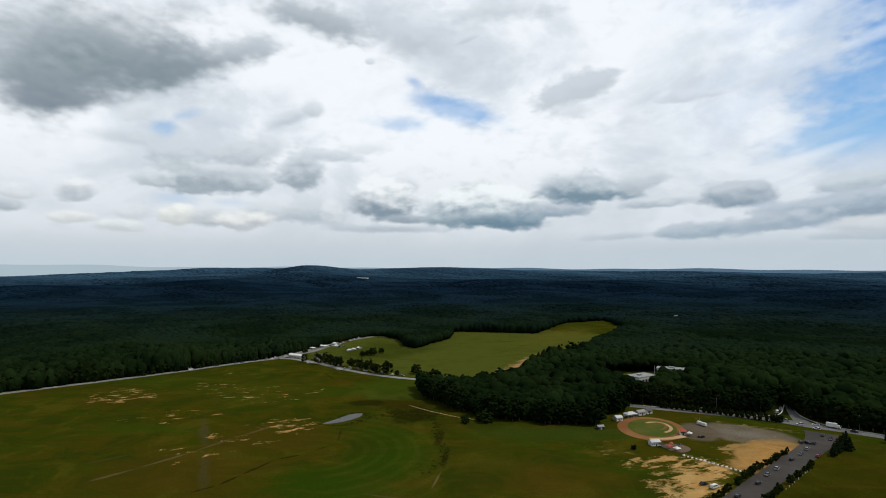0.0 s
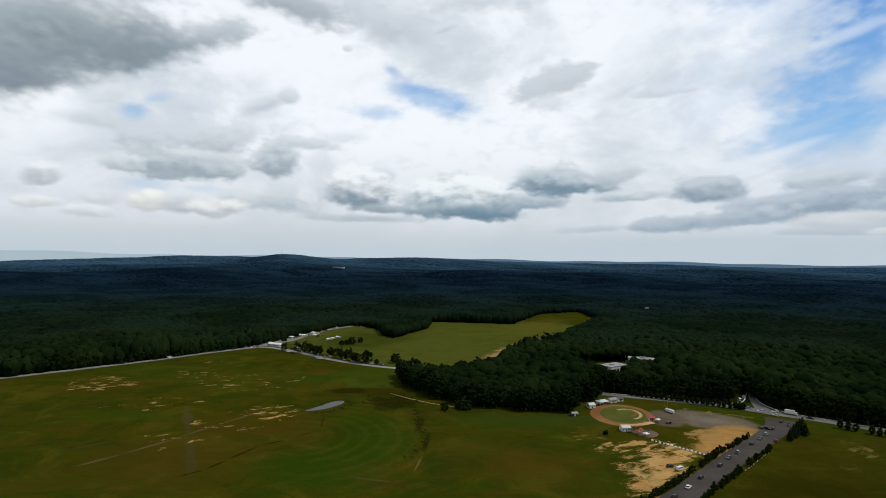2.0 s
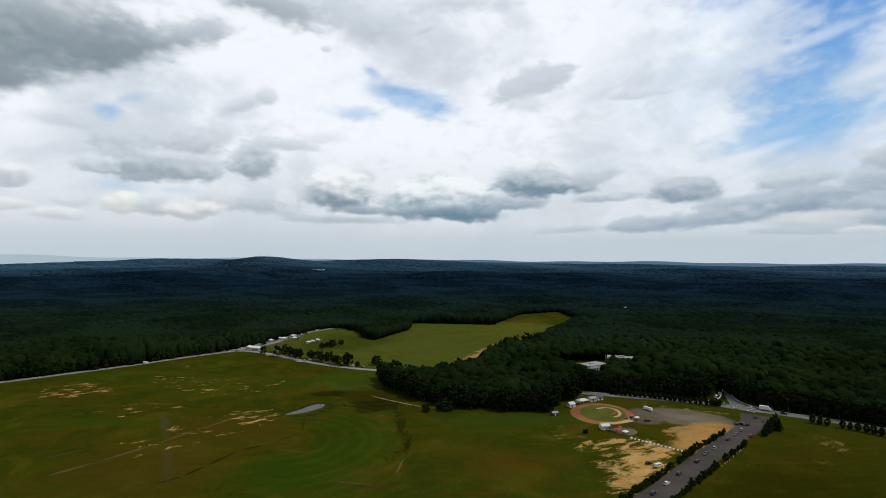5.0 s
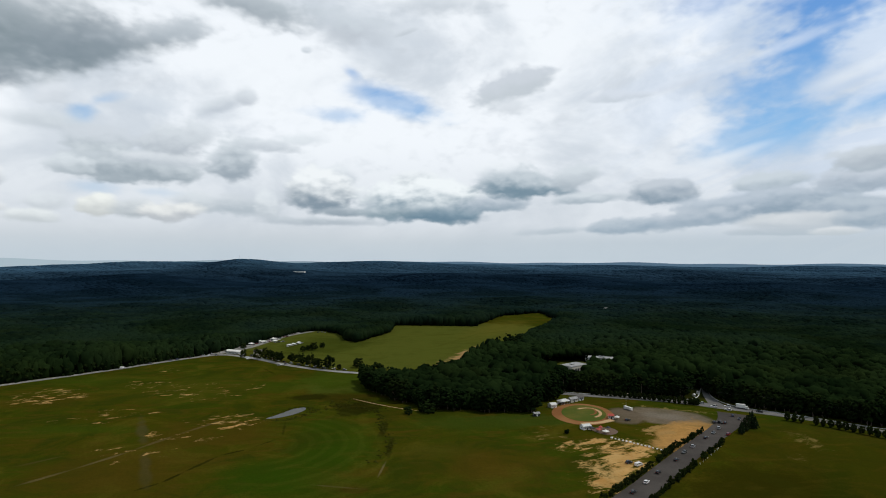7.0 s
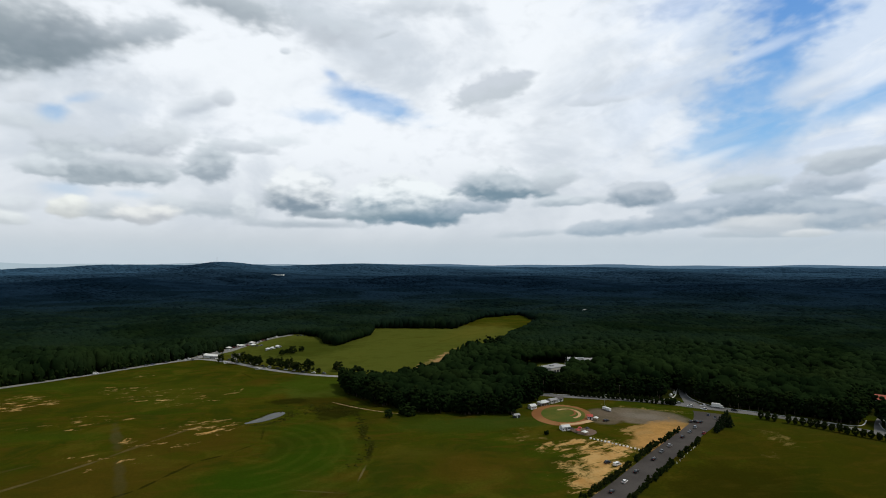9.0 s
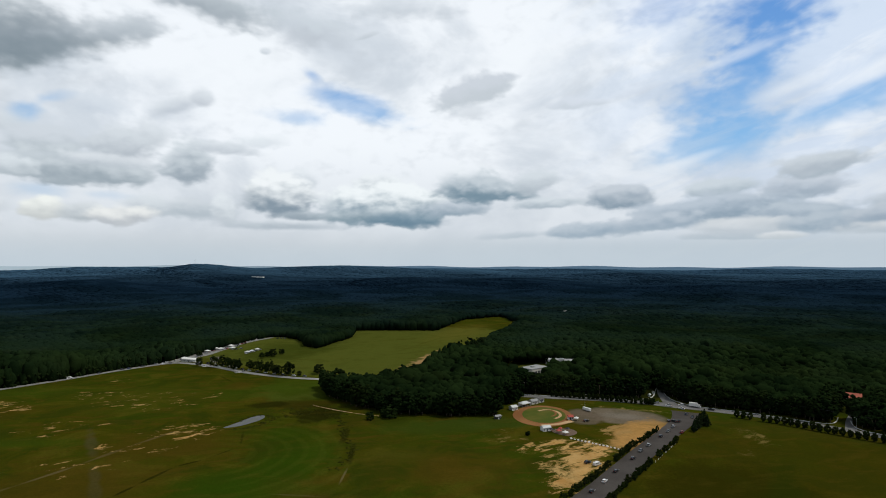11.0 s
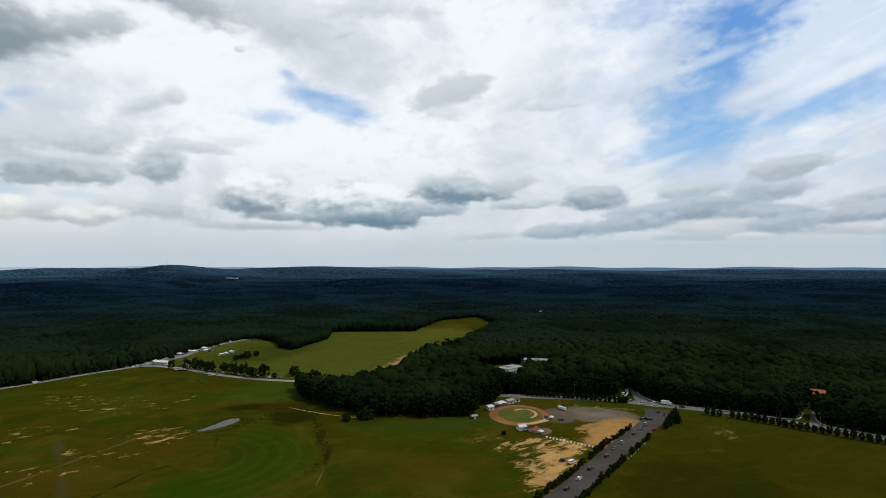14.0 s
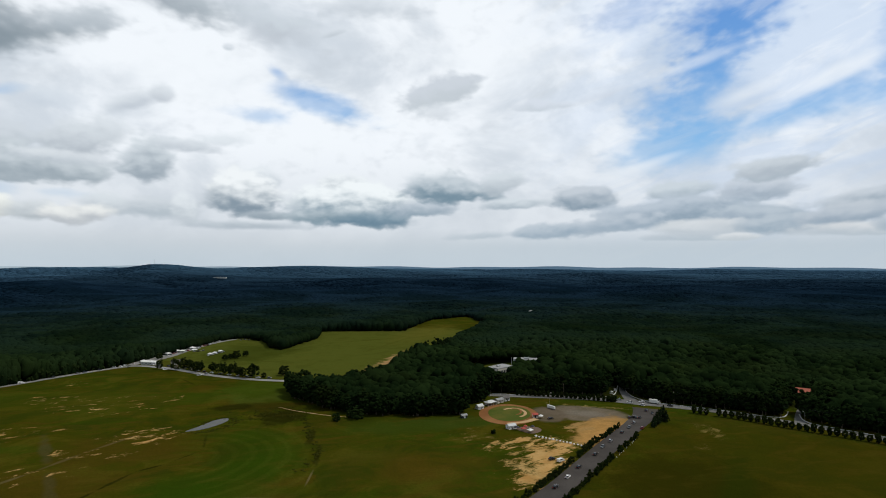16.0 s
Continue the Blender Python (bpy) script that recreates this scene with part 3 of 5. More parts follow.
    track(-107, 295, -94, 322, 1.5, (0.013, 0.014, 0.002), 0.8)
    track(-96, 320, -80, 331, 1.5, (0.013, 0.014, 0.002), 0.8)
    track(-82, 329, -64, 353, 1.2, (0.013, 0.014, 0.002), 0.55)
    track(-65, 349, -69, 386, 1.2, (0.013, 0.014, 0.002), 0.55)
    track(-182, 285, -165, 307, 2.0, (0.125, 0.096, 0.040), 0.7)
    track(-167, 304, -147, 334, 2.0, (0.125, 0.096, 0.040), 0.7)
    track(-149, 331, -132, 363, 2.2, (0.125, 0.090, 0.036), 0.55)
    track(-134, 360, -112, 393, 2.2, (0.125, 0.090, 0.036), 0.55)
    track(-199, 312, -178, 332, 2.0, (0.09, 0.07, 0.022), 0.4)
    track(0, 306, -6, 276, 1.0, (0.16, 0.13, 0.06), 0.6)
    track(-43, 275, -10, 265, 1.0, (0.10, 0.085, 0.03), 0.5)
    track(-175, 414, -141, 333, 4.5, (0.070, 0.060, 0.024), 0.6)
    track(-145, 344, -113, 267, 4.0, (0.066, 0.056, 0.022), 0.5)
    track(-126, 586, -103, 543, 2.0, (0.013, 0.014, 0.002), 0.5)
    rings = N.math("SINE", N.math("MULTIPLY", N.math("SQRT", N.math("ADD", N.math("POWER", N.math("ADD", x, 78.0), 2.0), N.math("POWER", N.math("SUBTRACT", y, 335.0), 2.0))), 0.62))
    rings = N.math("MULTIPLY_ADD", N.math("SUBTRACT", mid, 0.5), 4.0, rings)
    mown, _ = N.blob(x, y, -35, 335, 46, 110, 12)
    c = N.mix(N.math("MULTIPLY", N.math("MULTIPLY", N.step(rings, -0.2, 0.9), N.step(mown, 0.0, 0.3)), 0.16), c, (0.075, 0.085, 0.010))
    zone((0.040, 0.054, 0.007), -75, 740, 75, 120, -20, 0.8, 0.6, 0.6)
    zone((0.115, 0.100, 0.016), 190, 900, 60, 200, -28, 0.5, 0.8, 0.6)
    track(20, 800, 150, 850, 3, (0.05, 0.055, 0.006), 0.7)
    track(60, 700, 180, 890, 3, (0.06, 0.065, 0.008), 0.5)
    # gravel lot, with soft edges
    zone((0.165, 0.132, 0.096), 200, 374, 36, 24, -32, 0.95, 0.25, 0.35)
    zone((0.135, 0.105, 0.076), 172, 378, 16, 24, -20, 0.9, 0.3, 0.35)
    zone((0.195, 0.168, 0.136), 200, 374, 22, 12, -30, 0.7, 0.6, 0.5)
    # three wood clearings: lit ground darkened in colour to match the shaded woods
    zone((0.014, 0.019, 0.004), 398, 362, 34, 34, 0, 0.95, 0.3, 0.3)
    zone((0.014, 0.019, 0.004), 287, 472, 26, 84, -40, 0.95, 0.3, 0.3)
    zone((0.016, 0.022, 0.005), 200, 520, 60, 55, 0, 0.9, 0.3, 0.3)
    # bare sandy streaks
    bare(-107, 393, 21.3, 14.6, -7, 0.16, None, 0.35, 0.8)
    bare(-100, 381, 13.6, 10.9, -7, 0.05, None, 0.35, 0.8)
    bare(-100, 373, 8.9, 6.5, -7, 0.16, None, 0.35, 0.8)
    bare(-112, 354, 6.9, 8.3, -7, 0.02, None, 0.35, 0.8)
    bare(-122, 390, 15.3, 8.6, -7, 0.0, None, 0.35, 0.8)
    bare(-137, 360, 12.6, 8.7, -7, 0.1, None, 0.35, 0.8)
    bare(-148, 369, 3.2, 6.6, -6, 0.14, None, 0.35, 0.8)
    bare(-157, 334, 12.8, 8.7, -7, 0.06, None, 0.35, 0.8)
    bare(-141, 315, 8.0, 9.7, -7, -0.06, None, 0.35, 0.8)
    bare(-129, 328, 8.3, 8.3, -7, -0.06, None, 0.35, 0.8)
    bare(-273, 480, 30.7, 22.8, -7, 0.07, None, 0.35, 0.8)
    bare(-276, 462, 18.2, 15.0, -7, 0.1, None, 0.35, 0.8)
    bare(-256, 460, 8.7, 10.5, -7, 0.0, None, 0.35, 0.8)
    bare(-184, 417, 18.4, 13.4, -7, 0.02, None, 0.35, 0.8)
    bare(-212, 400, 26.7, 6.3, -7, -0.06, None, 0.35, 0.8)
    bare(-180, 479, 20.4, 13.0, -6, 0.0, None, 0.35, 0.8)
    bare(-144, 469, 21.1, 18.6, -7, -0.02, None, 0.35, 0.8)
    bare(-202, 512, 29.6, 14.9, -6, -0.06, None, 0.35, 0.8)
    bare(-114, 496, 7.8, 11.4, -7, 0.0, None, 0.35, 0.8)
    bare(-213, 576, 7.7, 12.5, -6, 0.02, None, 0.35, 0.8)
    bare(-149, 502, 19.6, 14.1, -6, -0.1, None, 0.35, 0.8)
    bare(262, 315, 9.5, 24.4, -7, 0.45, (0.27, 0.19, 0.060), 0.9, 0.8)
    bare(233, 286, 7.2, 8.8, -7, 0.35, (0.24, 0.17, 0.055), 0.9, 0.7)
    bare(101, 339, 14.5, 16.5, -7, 0.12, (0.30, 0.20, 0.07), 0.6, 0.7)
    bare(130, 293, 20, 44, -40, 0.75, None, 0.5)
    bare(113, 266, 12, 26, -42, 0.6, None, 0.5)
    bare(122, 320, 26, 12, 8, 0.35, None, 0.5)
    bare(147, 312, 18, 12, -45, 0.6, None, 0.5)
    zone((0.40, 0.225, 0.075), 190, 333, 46, 19, 44, 0.92, 0.35, 0.7)
    bare(190, 333, 40, 18, 44, 1.0, (0.46, 0.25, 0.08), 0.6)
    bare(178, 341, 16, 12, 60, 0.45, (0.38, 0.23, 0.085), 0.4)
    bare(215, 392, 34, 4, -33, 0.4, (0.24, 0.18, 0.06), 0.5)
    bare(98, 650, 14, 100, -29, 0.95, (0.40, 0.24, 0.11), 0.3)
    c = N.mix(N.math("MULTIPLY", N.step(N.math("MULTIPLY_ADD", patchy, 0.6, N.math("MULTIPLY", mid, 0.4)), 0.47, 0.60), 0.24), c, (0.030, 0.034, 0.003))
    c = N.mix(N.math("MULTIPLY", N.step(streak, 0.50, 0.68), 0.16), c, (0.090, 0.070, 0.010))
    c = N.mix(N.math("MULTIPLY", N.step(fine, 0.35, 0.75), 0.30), c, (0.020, 0.020, 0.002))
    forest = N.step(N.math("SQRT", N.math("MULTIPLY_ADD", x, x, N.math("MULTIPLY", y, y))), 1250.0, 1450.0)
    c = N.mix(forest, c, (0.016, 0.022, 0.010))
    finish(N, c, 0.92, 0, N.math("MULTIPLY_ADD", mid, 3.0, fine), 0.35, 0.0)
    return m


M_GROUND = ground_material()


def water_material():
    m, N = material("pond_water")
    p = N.add("ShaderNodeNewGeometry").outputs["Position"]
    ripple = N.noise(p, 0.8, 3)
    finish(N, N.mix(N.noise(p, 0.08, 3), (0.05, 0.055, 0.05), (0.09, 0.09, 0.08)), 0.35, 0, ripple, 0.08, 0.07)
    return m


M_WATER = water_material()


# ---------------------------------------------------------------- mesh helpers
def mesh_of(name, verts, faces, mat, smooth=False):
    """A mesh from numpy arrays of vertices and equal-sided faces."""
    me = bpy.data.meshes.new(name)
    verts, faces = np.asarray(verts, np.float32), np.asarray(faces, np.int32)
    k = faces.shape[1]
    me.vertices.add(len(verts))
    me.vertices.foreach_set("co", verts.ravel())
    me.loops.add(faces.size)
    me.loops.foreach_set("vertex_index", faces.ravel())
    me.polygons.add(len(faces))
    me.polygons.foreach_set("loop_start", np.arange(0, faces.size, k, dtype=np.int32))
    me.polygons.foreach_set("use_smooth", np.full(len(faces), smooth))
    me.update(calc_edges=True)
    me.materials.append(mat)
    return me


def part(name, bm, mat, parent=None, label="", smooth=False):
    """Links a bmesh as one mesh object under a thing or a part."""
    me = bpy.data.meshes.new(name)
    bmesh.ops.recalc_face_normals(bm, faces=bm.faces)
    for f in bm.faces:
        f.smooth = smooth
    bm.to_mesh(me)
    bm.free()
    me.materials.append(mat)
    ob = new(name, me)
    if parent:
        ob.parent = parent
    if label:
        tagged(ob, label)
    return ob


def box(bm, x0, x1, y0, y1, z0, z1, bevel=0.0):
    made = bmesh.ops.create_cube(bm, size=1, matrix=Matrix.Translation(((x0 + x1) / 2, (y0 + y1) / 2, (z0 + z1) / 2)) @ Matrix.Diagonal((x1 - x0, y1 - y0, z1 - z0, 1)))
    if bevel:
        edges = list({e for v in made["verts"] for e in v.link_edges})
        bmesh.ops.bevel(bm, geom=edges, offset=bevel, segments=2, affect="EDGES")
    return bm


def boxed(*sizes, bevel=0.0):
    return box(bmesh.new(), *sizes, bevel=bevel)


def tube(bm, a, b, ra, rb, n=8):
    a, b = Vector(a), Vector(b)
    turn = (b - a).to_track_quat("Z", "Y").to_matrix().to_4x4()
    bmesh.ops.create_cone(bm, cap_ends=True, segments=n, radius1=ra, radius2=rb, depth=(b - a).length, matrix=Matrix.Translation((a + b) / 2) @ turn)
    return bm


def slab(bm, outline, z0, z1):
    """An upright prism over a flat outline."""
    low = [bm.verts.new((x, y, z0)) for x, y in outline]
    top = [bm.verts.new((x, y, z1)) for x, y in outline]
    bm.faces.new(top)
    bm.faces.new(low[::-1])
    for n in range(len(outline)):
        m = (n + 1) % len(outline)
        bm.faces.new((low[n], low[m], top[m], top[n]))
    return bm


def smooth_line(points, times=3):
    """Rounds the corners of an open line."""
    for _ in range(times):
        out = [points[0]]
        for a, b in zip(points, points[1:]):
            out += [(a[0] * 0.75 + b[0] * 0.25, a[1] * 0.75 + b[1] * 0.25), (a[0] * 0.25 + b[0] * 0.75, a[1] * 0.25 + b[1] * 0.75)]
        points = out + [points[-1]]
    return points


def smooth_ring(points, times=3):
    for _ in range(times):
        out = []
        for a, b in zip(points, points[1:] + points[:1]):
            out += [(a[0] * 0.75 + b[0] * 0.25, a[1] * 0.75 + b[1] * 0.25), (a[0] * 0.25 + b[0] * 0.75, a[1] * 0.25 + b[1] * 0.75)]
        points = out
    return points


def along(points):
    """Points, directions and running lengths of a line."""
    p = np.array(points, float)
    d = np.gradient(p, axis=0)
    d /= np.linalg.norm(d, axis=1)[:, None]
    s = np.r_[0, np.cumsum(np.linalg.norm(np.diff(p, axis=0), axis=1))]
    return p, d, s


def at(points, s):
    """The place and the heading (degrees, from +x) at a length along a line."""
    p, d, run = along(points)
    x, y = np.interp(s, run, p[:, 0]), np.interp(s, run, p[:, 1])
    u, v = np.interp(s, run, d[:, 0]), np.interp(s, run, d[:, 1])
    return x, y, math.degrees(math.atan2(v, u))


def ribbon(name, points, width, z0, z1, mat, label, category, kind="structure", times=3):
    """A road or path: a slab with rounded bends."""
    pts = smooth_line(points, times)
    p, d, _ = along(pts)
    nrm = np.stack([-d[:, 1], d[:, 0]], 1)
    w = np.full(len(p), width / 2) if np.isscalar(width) else np.interp(np.linspace(0, 1, len(p)), np.linspace(0, 1, len(width)), width) / 2
    left, right = p + nrm * w[:, None], p - nrm * w[:, None]
    bm = bmesh.new()
    rows = []
    for a, b, (cx, cy) in zip(left, right, p):
        rows.append([bm.verts.new((*a, z0)), bm.verts.new((*a, z1)), bm.verts.new((cx, cy, z1 + 0.05)), bm.verts.new((*b, z1)), bm.verts.new((*b, z0))])
    for r, q in zip(rows, rows[1:]):
        for n in range(4):
            bm.faces.new((r[n], q[n], q[n + 1], r[n + 1]))
    ob = part(name, bm, mat)
    return tagged(ob, label, category, kind=kind)


def inside(x, y, ring):
    """Which of the points lie in a ring."""
    hit = np.zeros(len(x), bool)
    for (ax, ay), (bx, by) in zip(ring, ring[1:] + ring[:1]):
        cut = (ay > y) != (by > y)
        with np.errstate(divide="ignore", invalid="ignore"):
            hit ^= cut & (x < (bx - ax) * (y - ay) / (by - ay + 1e-12) + ax)
    return hit


# ---------------------------------------------------------------- the lie of the land
def lift(x, y):
    """The height of the ground: level fields, then woods raised to far ridges that meet the camera's horizon."""
    x, y = np.asarray(x, float), np.asarray(y, float)
    r = np.hypot(x, y)
    az = np.degrees(np.arctan2(x, y))
    k = np.clip((r - 1400) / 3450, 0, 1)
    z = 64 * k ** 1.2 * (1 - 0.55 * np.clip((-23 - az) / 9, 0, 1))
    swell = np.clip((r - 1300) / 900, 0, 1)
    z = z + swell * (10 * np.sin(r / 210 + az / 9) + 9 * np.sin(r / 330 - az / 6 + 1.7) + 4 * np.sin(az / 2.3 + r / 500))
    peak = np.where(az < -13.4, np.exp(-(((az + 13.4) / 3.4) ** 2)), 0.66 * np.exp(-(((az + 13.4) / 3.6) ** 2)) + 0.34 * np.exp(-(((az + 13.4) / 8.0) ** 2)))
    z = z + 62 * peak * np.exp(-(((r - 4150) / 480) ** 2))
    z = z + 26 * np.exp(-(((az - 1) / 9.0) ** 2)) * np.exp(-(((r - 4500) / 350) ** 2))
    z = z + 16 * np.exp(-(((az + 20) / 7.0) ** 2)) * np.exp(-(((r - 2500) / 350) ** 2))
    z = z + 14 * np.exp(-(((az - 16) / 8.0) ** 2)) * np.exp(-(((r - 2000) / 260) ** 2))
    z = z - 16 * np.exp(-(((az + 4) / 12.0) ** 2)) * np.exp(-(((r - 1750) / 260) ** 2))
    return z


def build_ground():
    radii = np.r_[0.0, np.geomspace(12, 1300, 60), np.linspace(1340, 4960, 84)]
    turns = np.radians(np.linspace(-180, 180, 541)[:-1])
    rr, aa = np.meshgrid(radii[1:], turns, indexing="ij")
    x, y = rr * np.sin(aa), rr * np.cos(aa)
    v = np.stack([x, y, lift(x, y)], -1).reshape(-1, 3)
    n, m = len(turns), len(radii) - 1
    i, j = np.meshgrid(np.arange(m - 1), np.arange(n), indexing="ij")
    f = np.stack([i * n + j, i * n + (j + 1) % n, (i + 1) * n + (j + 1) % n, (i + 1) * n + j], -1).reshape(-1, 4)[:, ::-1]
    # the innermost ring is closed by a fan of quads
    v = np.vstack([v, [[0, 0, 0]]])
    fan = np.array([[q, len(v) - 1, (q + 2) % n, (q + 1) % n] for q in range(0, n, 2)])[:, ::-1]
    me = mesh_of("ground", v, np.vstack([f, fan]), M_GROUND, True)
    return tagged(new("ground", me), "wide olive and green meadow with sandy bare patches, woods beyond", "ground", kind="structure")


ground = build_ground()

# open land: no woods grow inside these rings
MEADOW_WEST = [(-1400, -300), (-620, 240), (-385, 478), (-276, 584), (-245, 626), (-206, 668)]
HAYFIELD = [(-192, 704), (-172, 745), (-165, 778), (-150, 812), (-133, 856), (-109, 890), (-95, 884), (-63, 840), (-50, 772), (-35, 754), (11, 862), (14, 950), (85, 944), (155, 930), (243, 1112), (338, 1165)]
WOOD_EDGE = [(332, 1020), (317, 970), (198, 764), (144, 686), (105, 610), (52, 519), (28, 502), (-6, 505), (-22, 521), (-17, 475), (4, 442), (20, 418), (43, 405), (82, 393), (112, 392)]
ROADSIDE_WEST = [(119, 416), (140, 428), (146, 460), (176, 446), (206, 434), (239, 422), (250, 425), (257, 440), (263, 456)]
ROADSIDE_EAST = [(275, 458), (272, 440), (269, 424), (268.5, 405), (274, 394), (284, 384.5), (304, 367.5), (324, 345), (334, 333), (340, 334), (354, 347), (378, 361), (388, 377), (398, 390), (418, 386), (420, 370), (398, 351), (380, 342), (360, 335), (348, 320), (346, 312), (354, 299), (367, 277), (425, 182), (640, -300)]
OPEN = MEADOW_WEST + HAYFIELD + WOOD_EDGE + ROADSIDE_WEST + ROADSIDE_EAST
SCHOOL = [(160, 484), (172, 480), (190, 500), (203, 533), (237, 518), (248, 533), (212, 551), (184, 520), (164, 508)]


def woods_at(x, y):
    return ~(inside(x, y, OPEN) | inside(x, y, SCHOOL))


def crown_base(cuts):
    bm = bmesh.new()
    bmesh.ops.create_icosphere(bm, subdivisions=cuts, radius=1)
    v = np.array([q.co[:] for q in bm.verts])
    f = np.array([[q.index for q in p.verts] for p in bm.faces])
    bm.free()
    return v, f


def clumps(name, x, y, rad, tall, cuts, mat, label, category, rng, rough=0.28, sink=0.1, cap=None):
    """Many crowns in one mesh: dented balls on the ground; a cap keeps only tops the camera sees."""
    v, f = crown_base(cuts)
    n = len(x)
    turn = rng.uniform(0, 2 * math.pi, n)
    dent = rng.uniform(1 - rough, 1 + rough, (n, len(v), 1))
    q = v[None] * dent
    c, s = np.cos(turn)[:, None], np.sin(turn)[:, None]
    q = np.stack([q[..., 0] * c - q[..., 1] * s, q[..., 0] * s + q[..., 1] * c, q[..., 2]], -1)
    deep = tall / 2 if cap is None else np.minimum(cap, tall / 2)
    q = q * np.stack([rad, rad, deep], -1)[:, None] * rng.uniform(0.85, 1.18, (n, 1, 3))
    q = q + np.stack([x, y, lift(x, y) + tall - deep - sink * tall], -1)[:, None]
    faces = (f[None] + (np.arange(n) * len(v))[:, None, None]).reshape(-1, 3)
    me = mesh_of(name, q.reshape(-1, 3), faces, mat, cuts < 2 or rough < 0.32)
    return tagged(new(name, me), label, category, kind="stuff")


def edge_gap(x, y, ring):
    """How far points lie from a ring."""
    best = np.full(len(x), 1e9)
    for (ax, ay), (bx, by) in zip(ring, ring[1:] + ring[:1]):
        ux, uy = bx - ax, by - ay
        k = np.clip(((x - ax) * ux + (y - ay) * uy) / (ux * ux + uy * uy), 0, 1)
        best = np.minimum(best, np.hypot(x - ax - k * ux, y - ay - k * uy))
    return best


def scatter(r0, r1, gap, rng, lo=-44.0, hi=58.0):
    """Jittered places between two distances from the camera's place, in the sector that it sees."""
    xs, ys = [], []
    r = r0
    while r < r1:
        g = gap(r)
        az = np.arange(radians(lo), radians(hi), g / r)
        az = az + rng.uniform(-0.5, 0.5, len(az)) * g / r
        rr = r + rng.uniform(-0.5, 0.5, len(az)) * g
        xs.append(rr * np.sin(az)), ys.append(rr * np.cos(az))
        r += g * 0.87
    x, y = np.concatenate(xs), np.concatenate(ys)
    keep = woods_at(x, y)
    glade = np.sin(x / 88 + 1.7 * np.sin(y / 140)) + np.sin(y / 46 + 1.3 * np.sin(x / 120) + 0.8) + 0.5 * np.sin(x / 31 - y / 53)
    keep &= (glade < 1.95) | (np.hypot(x, y) < 430) | (np.hypot(x, y) > 950) | (edge_gap(x, y, OPEN) < 30)
    return x[keep], y[keep]


def stand(x, y, tall):
    """The height of the trees, which changes from stand to stand."""
    wave = np.sin(x / 63 + 2 * np.sin(y / 97)) + np.sin(y / 71 + 1.5 * np.sin(x / 113)) + 0.6 * np.sin((x + y) / 37)
    # trees lowered in front of the school so the camera sees its walls
    lowered = 1 - 0.32 * np.exp(-(((x - 192) / 42) ** 2) - ((y - 498) / 34) ** 2)
    return tall * (1 + 0.16 * wave) * lowered


def build_woods():
    """The woods as far as the ridges; gives back the places of the outermost trees, which are built one by one."""
    rng = np.random.default_rng(5)
    x, y = scatter(330, 760, lambda r: 4.9, rng)
    front = (edge_gap(x, y, OPEN) < 7.0) & (y < 570) & (x > -60) & (x < 420)
    rim = list(zip(x[front].tolist(), y[front].tolist()))[:290]
    x, y = x[~front], y[~front]
    n = len(x)
    size = np.clip(rng.normal(1, 0.24, n), 0.5, 1.7)
    margin = edge_gap(x, y, OPEN)
    cap = np.where(margin < 13, 9.0, 3.6 * size)
    # leafy skirts on the outer trees, down to the ground
    out = np.flatnonzero(margin < 9)
    pick = np.repeat(out, 9)
    a, up = rng.uniform(0, 2 * math.pi, len(pick)), rng.uniform(0.04, 0.92, len(pick))
    reach = 4.3 * size[pick] * np.sqrt(np.clip(1.05 - (2 * up - 0.85) ** 2, 0.1, 1)) * rng.uniform(0.8, 1.15, len(pick))
    v, f = crown_base(1)
    q = v[None] * rng.uniform(0.6, 1.4, (len(pick), len(v), 1)) * rng.uniform(0.9, 1.9, (len(pick), 1, 1))
    q = q + np.stack([x[pick] + reach * np.cos(a), y[pick] + reach * np.sin(a), up * 13.0 * size[pick]], -1)[:, None]
    faces = (f[None] + (np.arange(len(pick)) * len(v))[:, None, None]).reshape(-1, 3)
    tagged(new("woodland_edge", mesh_of("woodland_edge", q.reshape(-1, 3), faces, M_WOOD)), "leafy dark green margin of the woods", "woods", kind="stuff")
    clumps("near_woods", x, y, 3.9 * size, stand(x, y, 14.0) * (0.3 + 0.7 * size), 2, M_WOOD, "dense dark green broadleaf woods behind the meadow", "woods", rng, 0.30, 0.1, cap)
    x, y = scatter(760, 1500, lambda r: r / 150, rng)
    n = len(x)
    size = np.clip(rng.normal(1, 0.15, n), 0.6, 1.5)
    wide = np.hypot(x, y) / 150
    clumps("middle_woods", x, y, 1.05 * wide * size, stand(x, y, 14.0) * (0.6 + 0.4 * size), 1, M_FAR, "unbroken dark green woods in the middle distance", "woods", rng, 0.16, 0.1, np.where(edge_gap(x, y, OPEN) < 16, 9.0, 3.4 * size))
    x, y = scatter(1500, 4880, lambda r: min(max(r / 145, 11), 25), rng)
    n = len(x)
    size = np.clip(rng.normal(1, 0.14, n), 0.6, 1.5)
    wide = np.clip(np.hypot(x, y) / 145, 11, 25)
    clumps("distant_woods", x, y, 1.25 * wide * size, (0.5 * stand(x, y, 13.5) + 6.7) * (0.85 + 0.15 * size), 1, M_FAR, "woods running to the far ridges, tinted dark and pale blue for haze", "woods", rng, 0.10, 0.1, 3.2 * size)
    return rim


EDGE_TREES = build_woods()


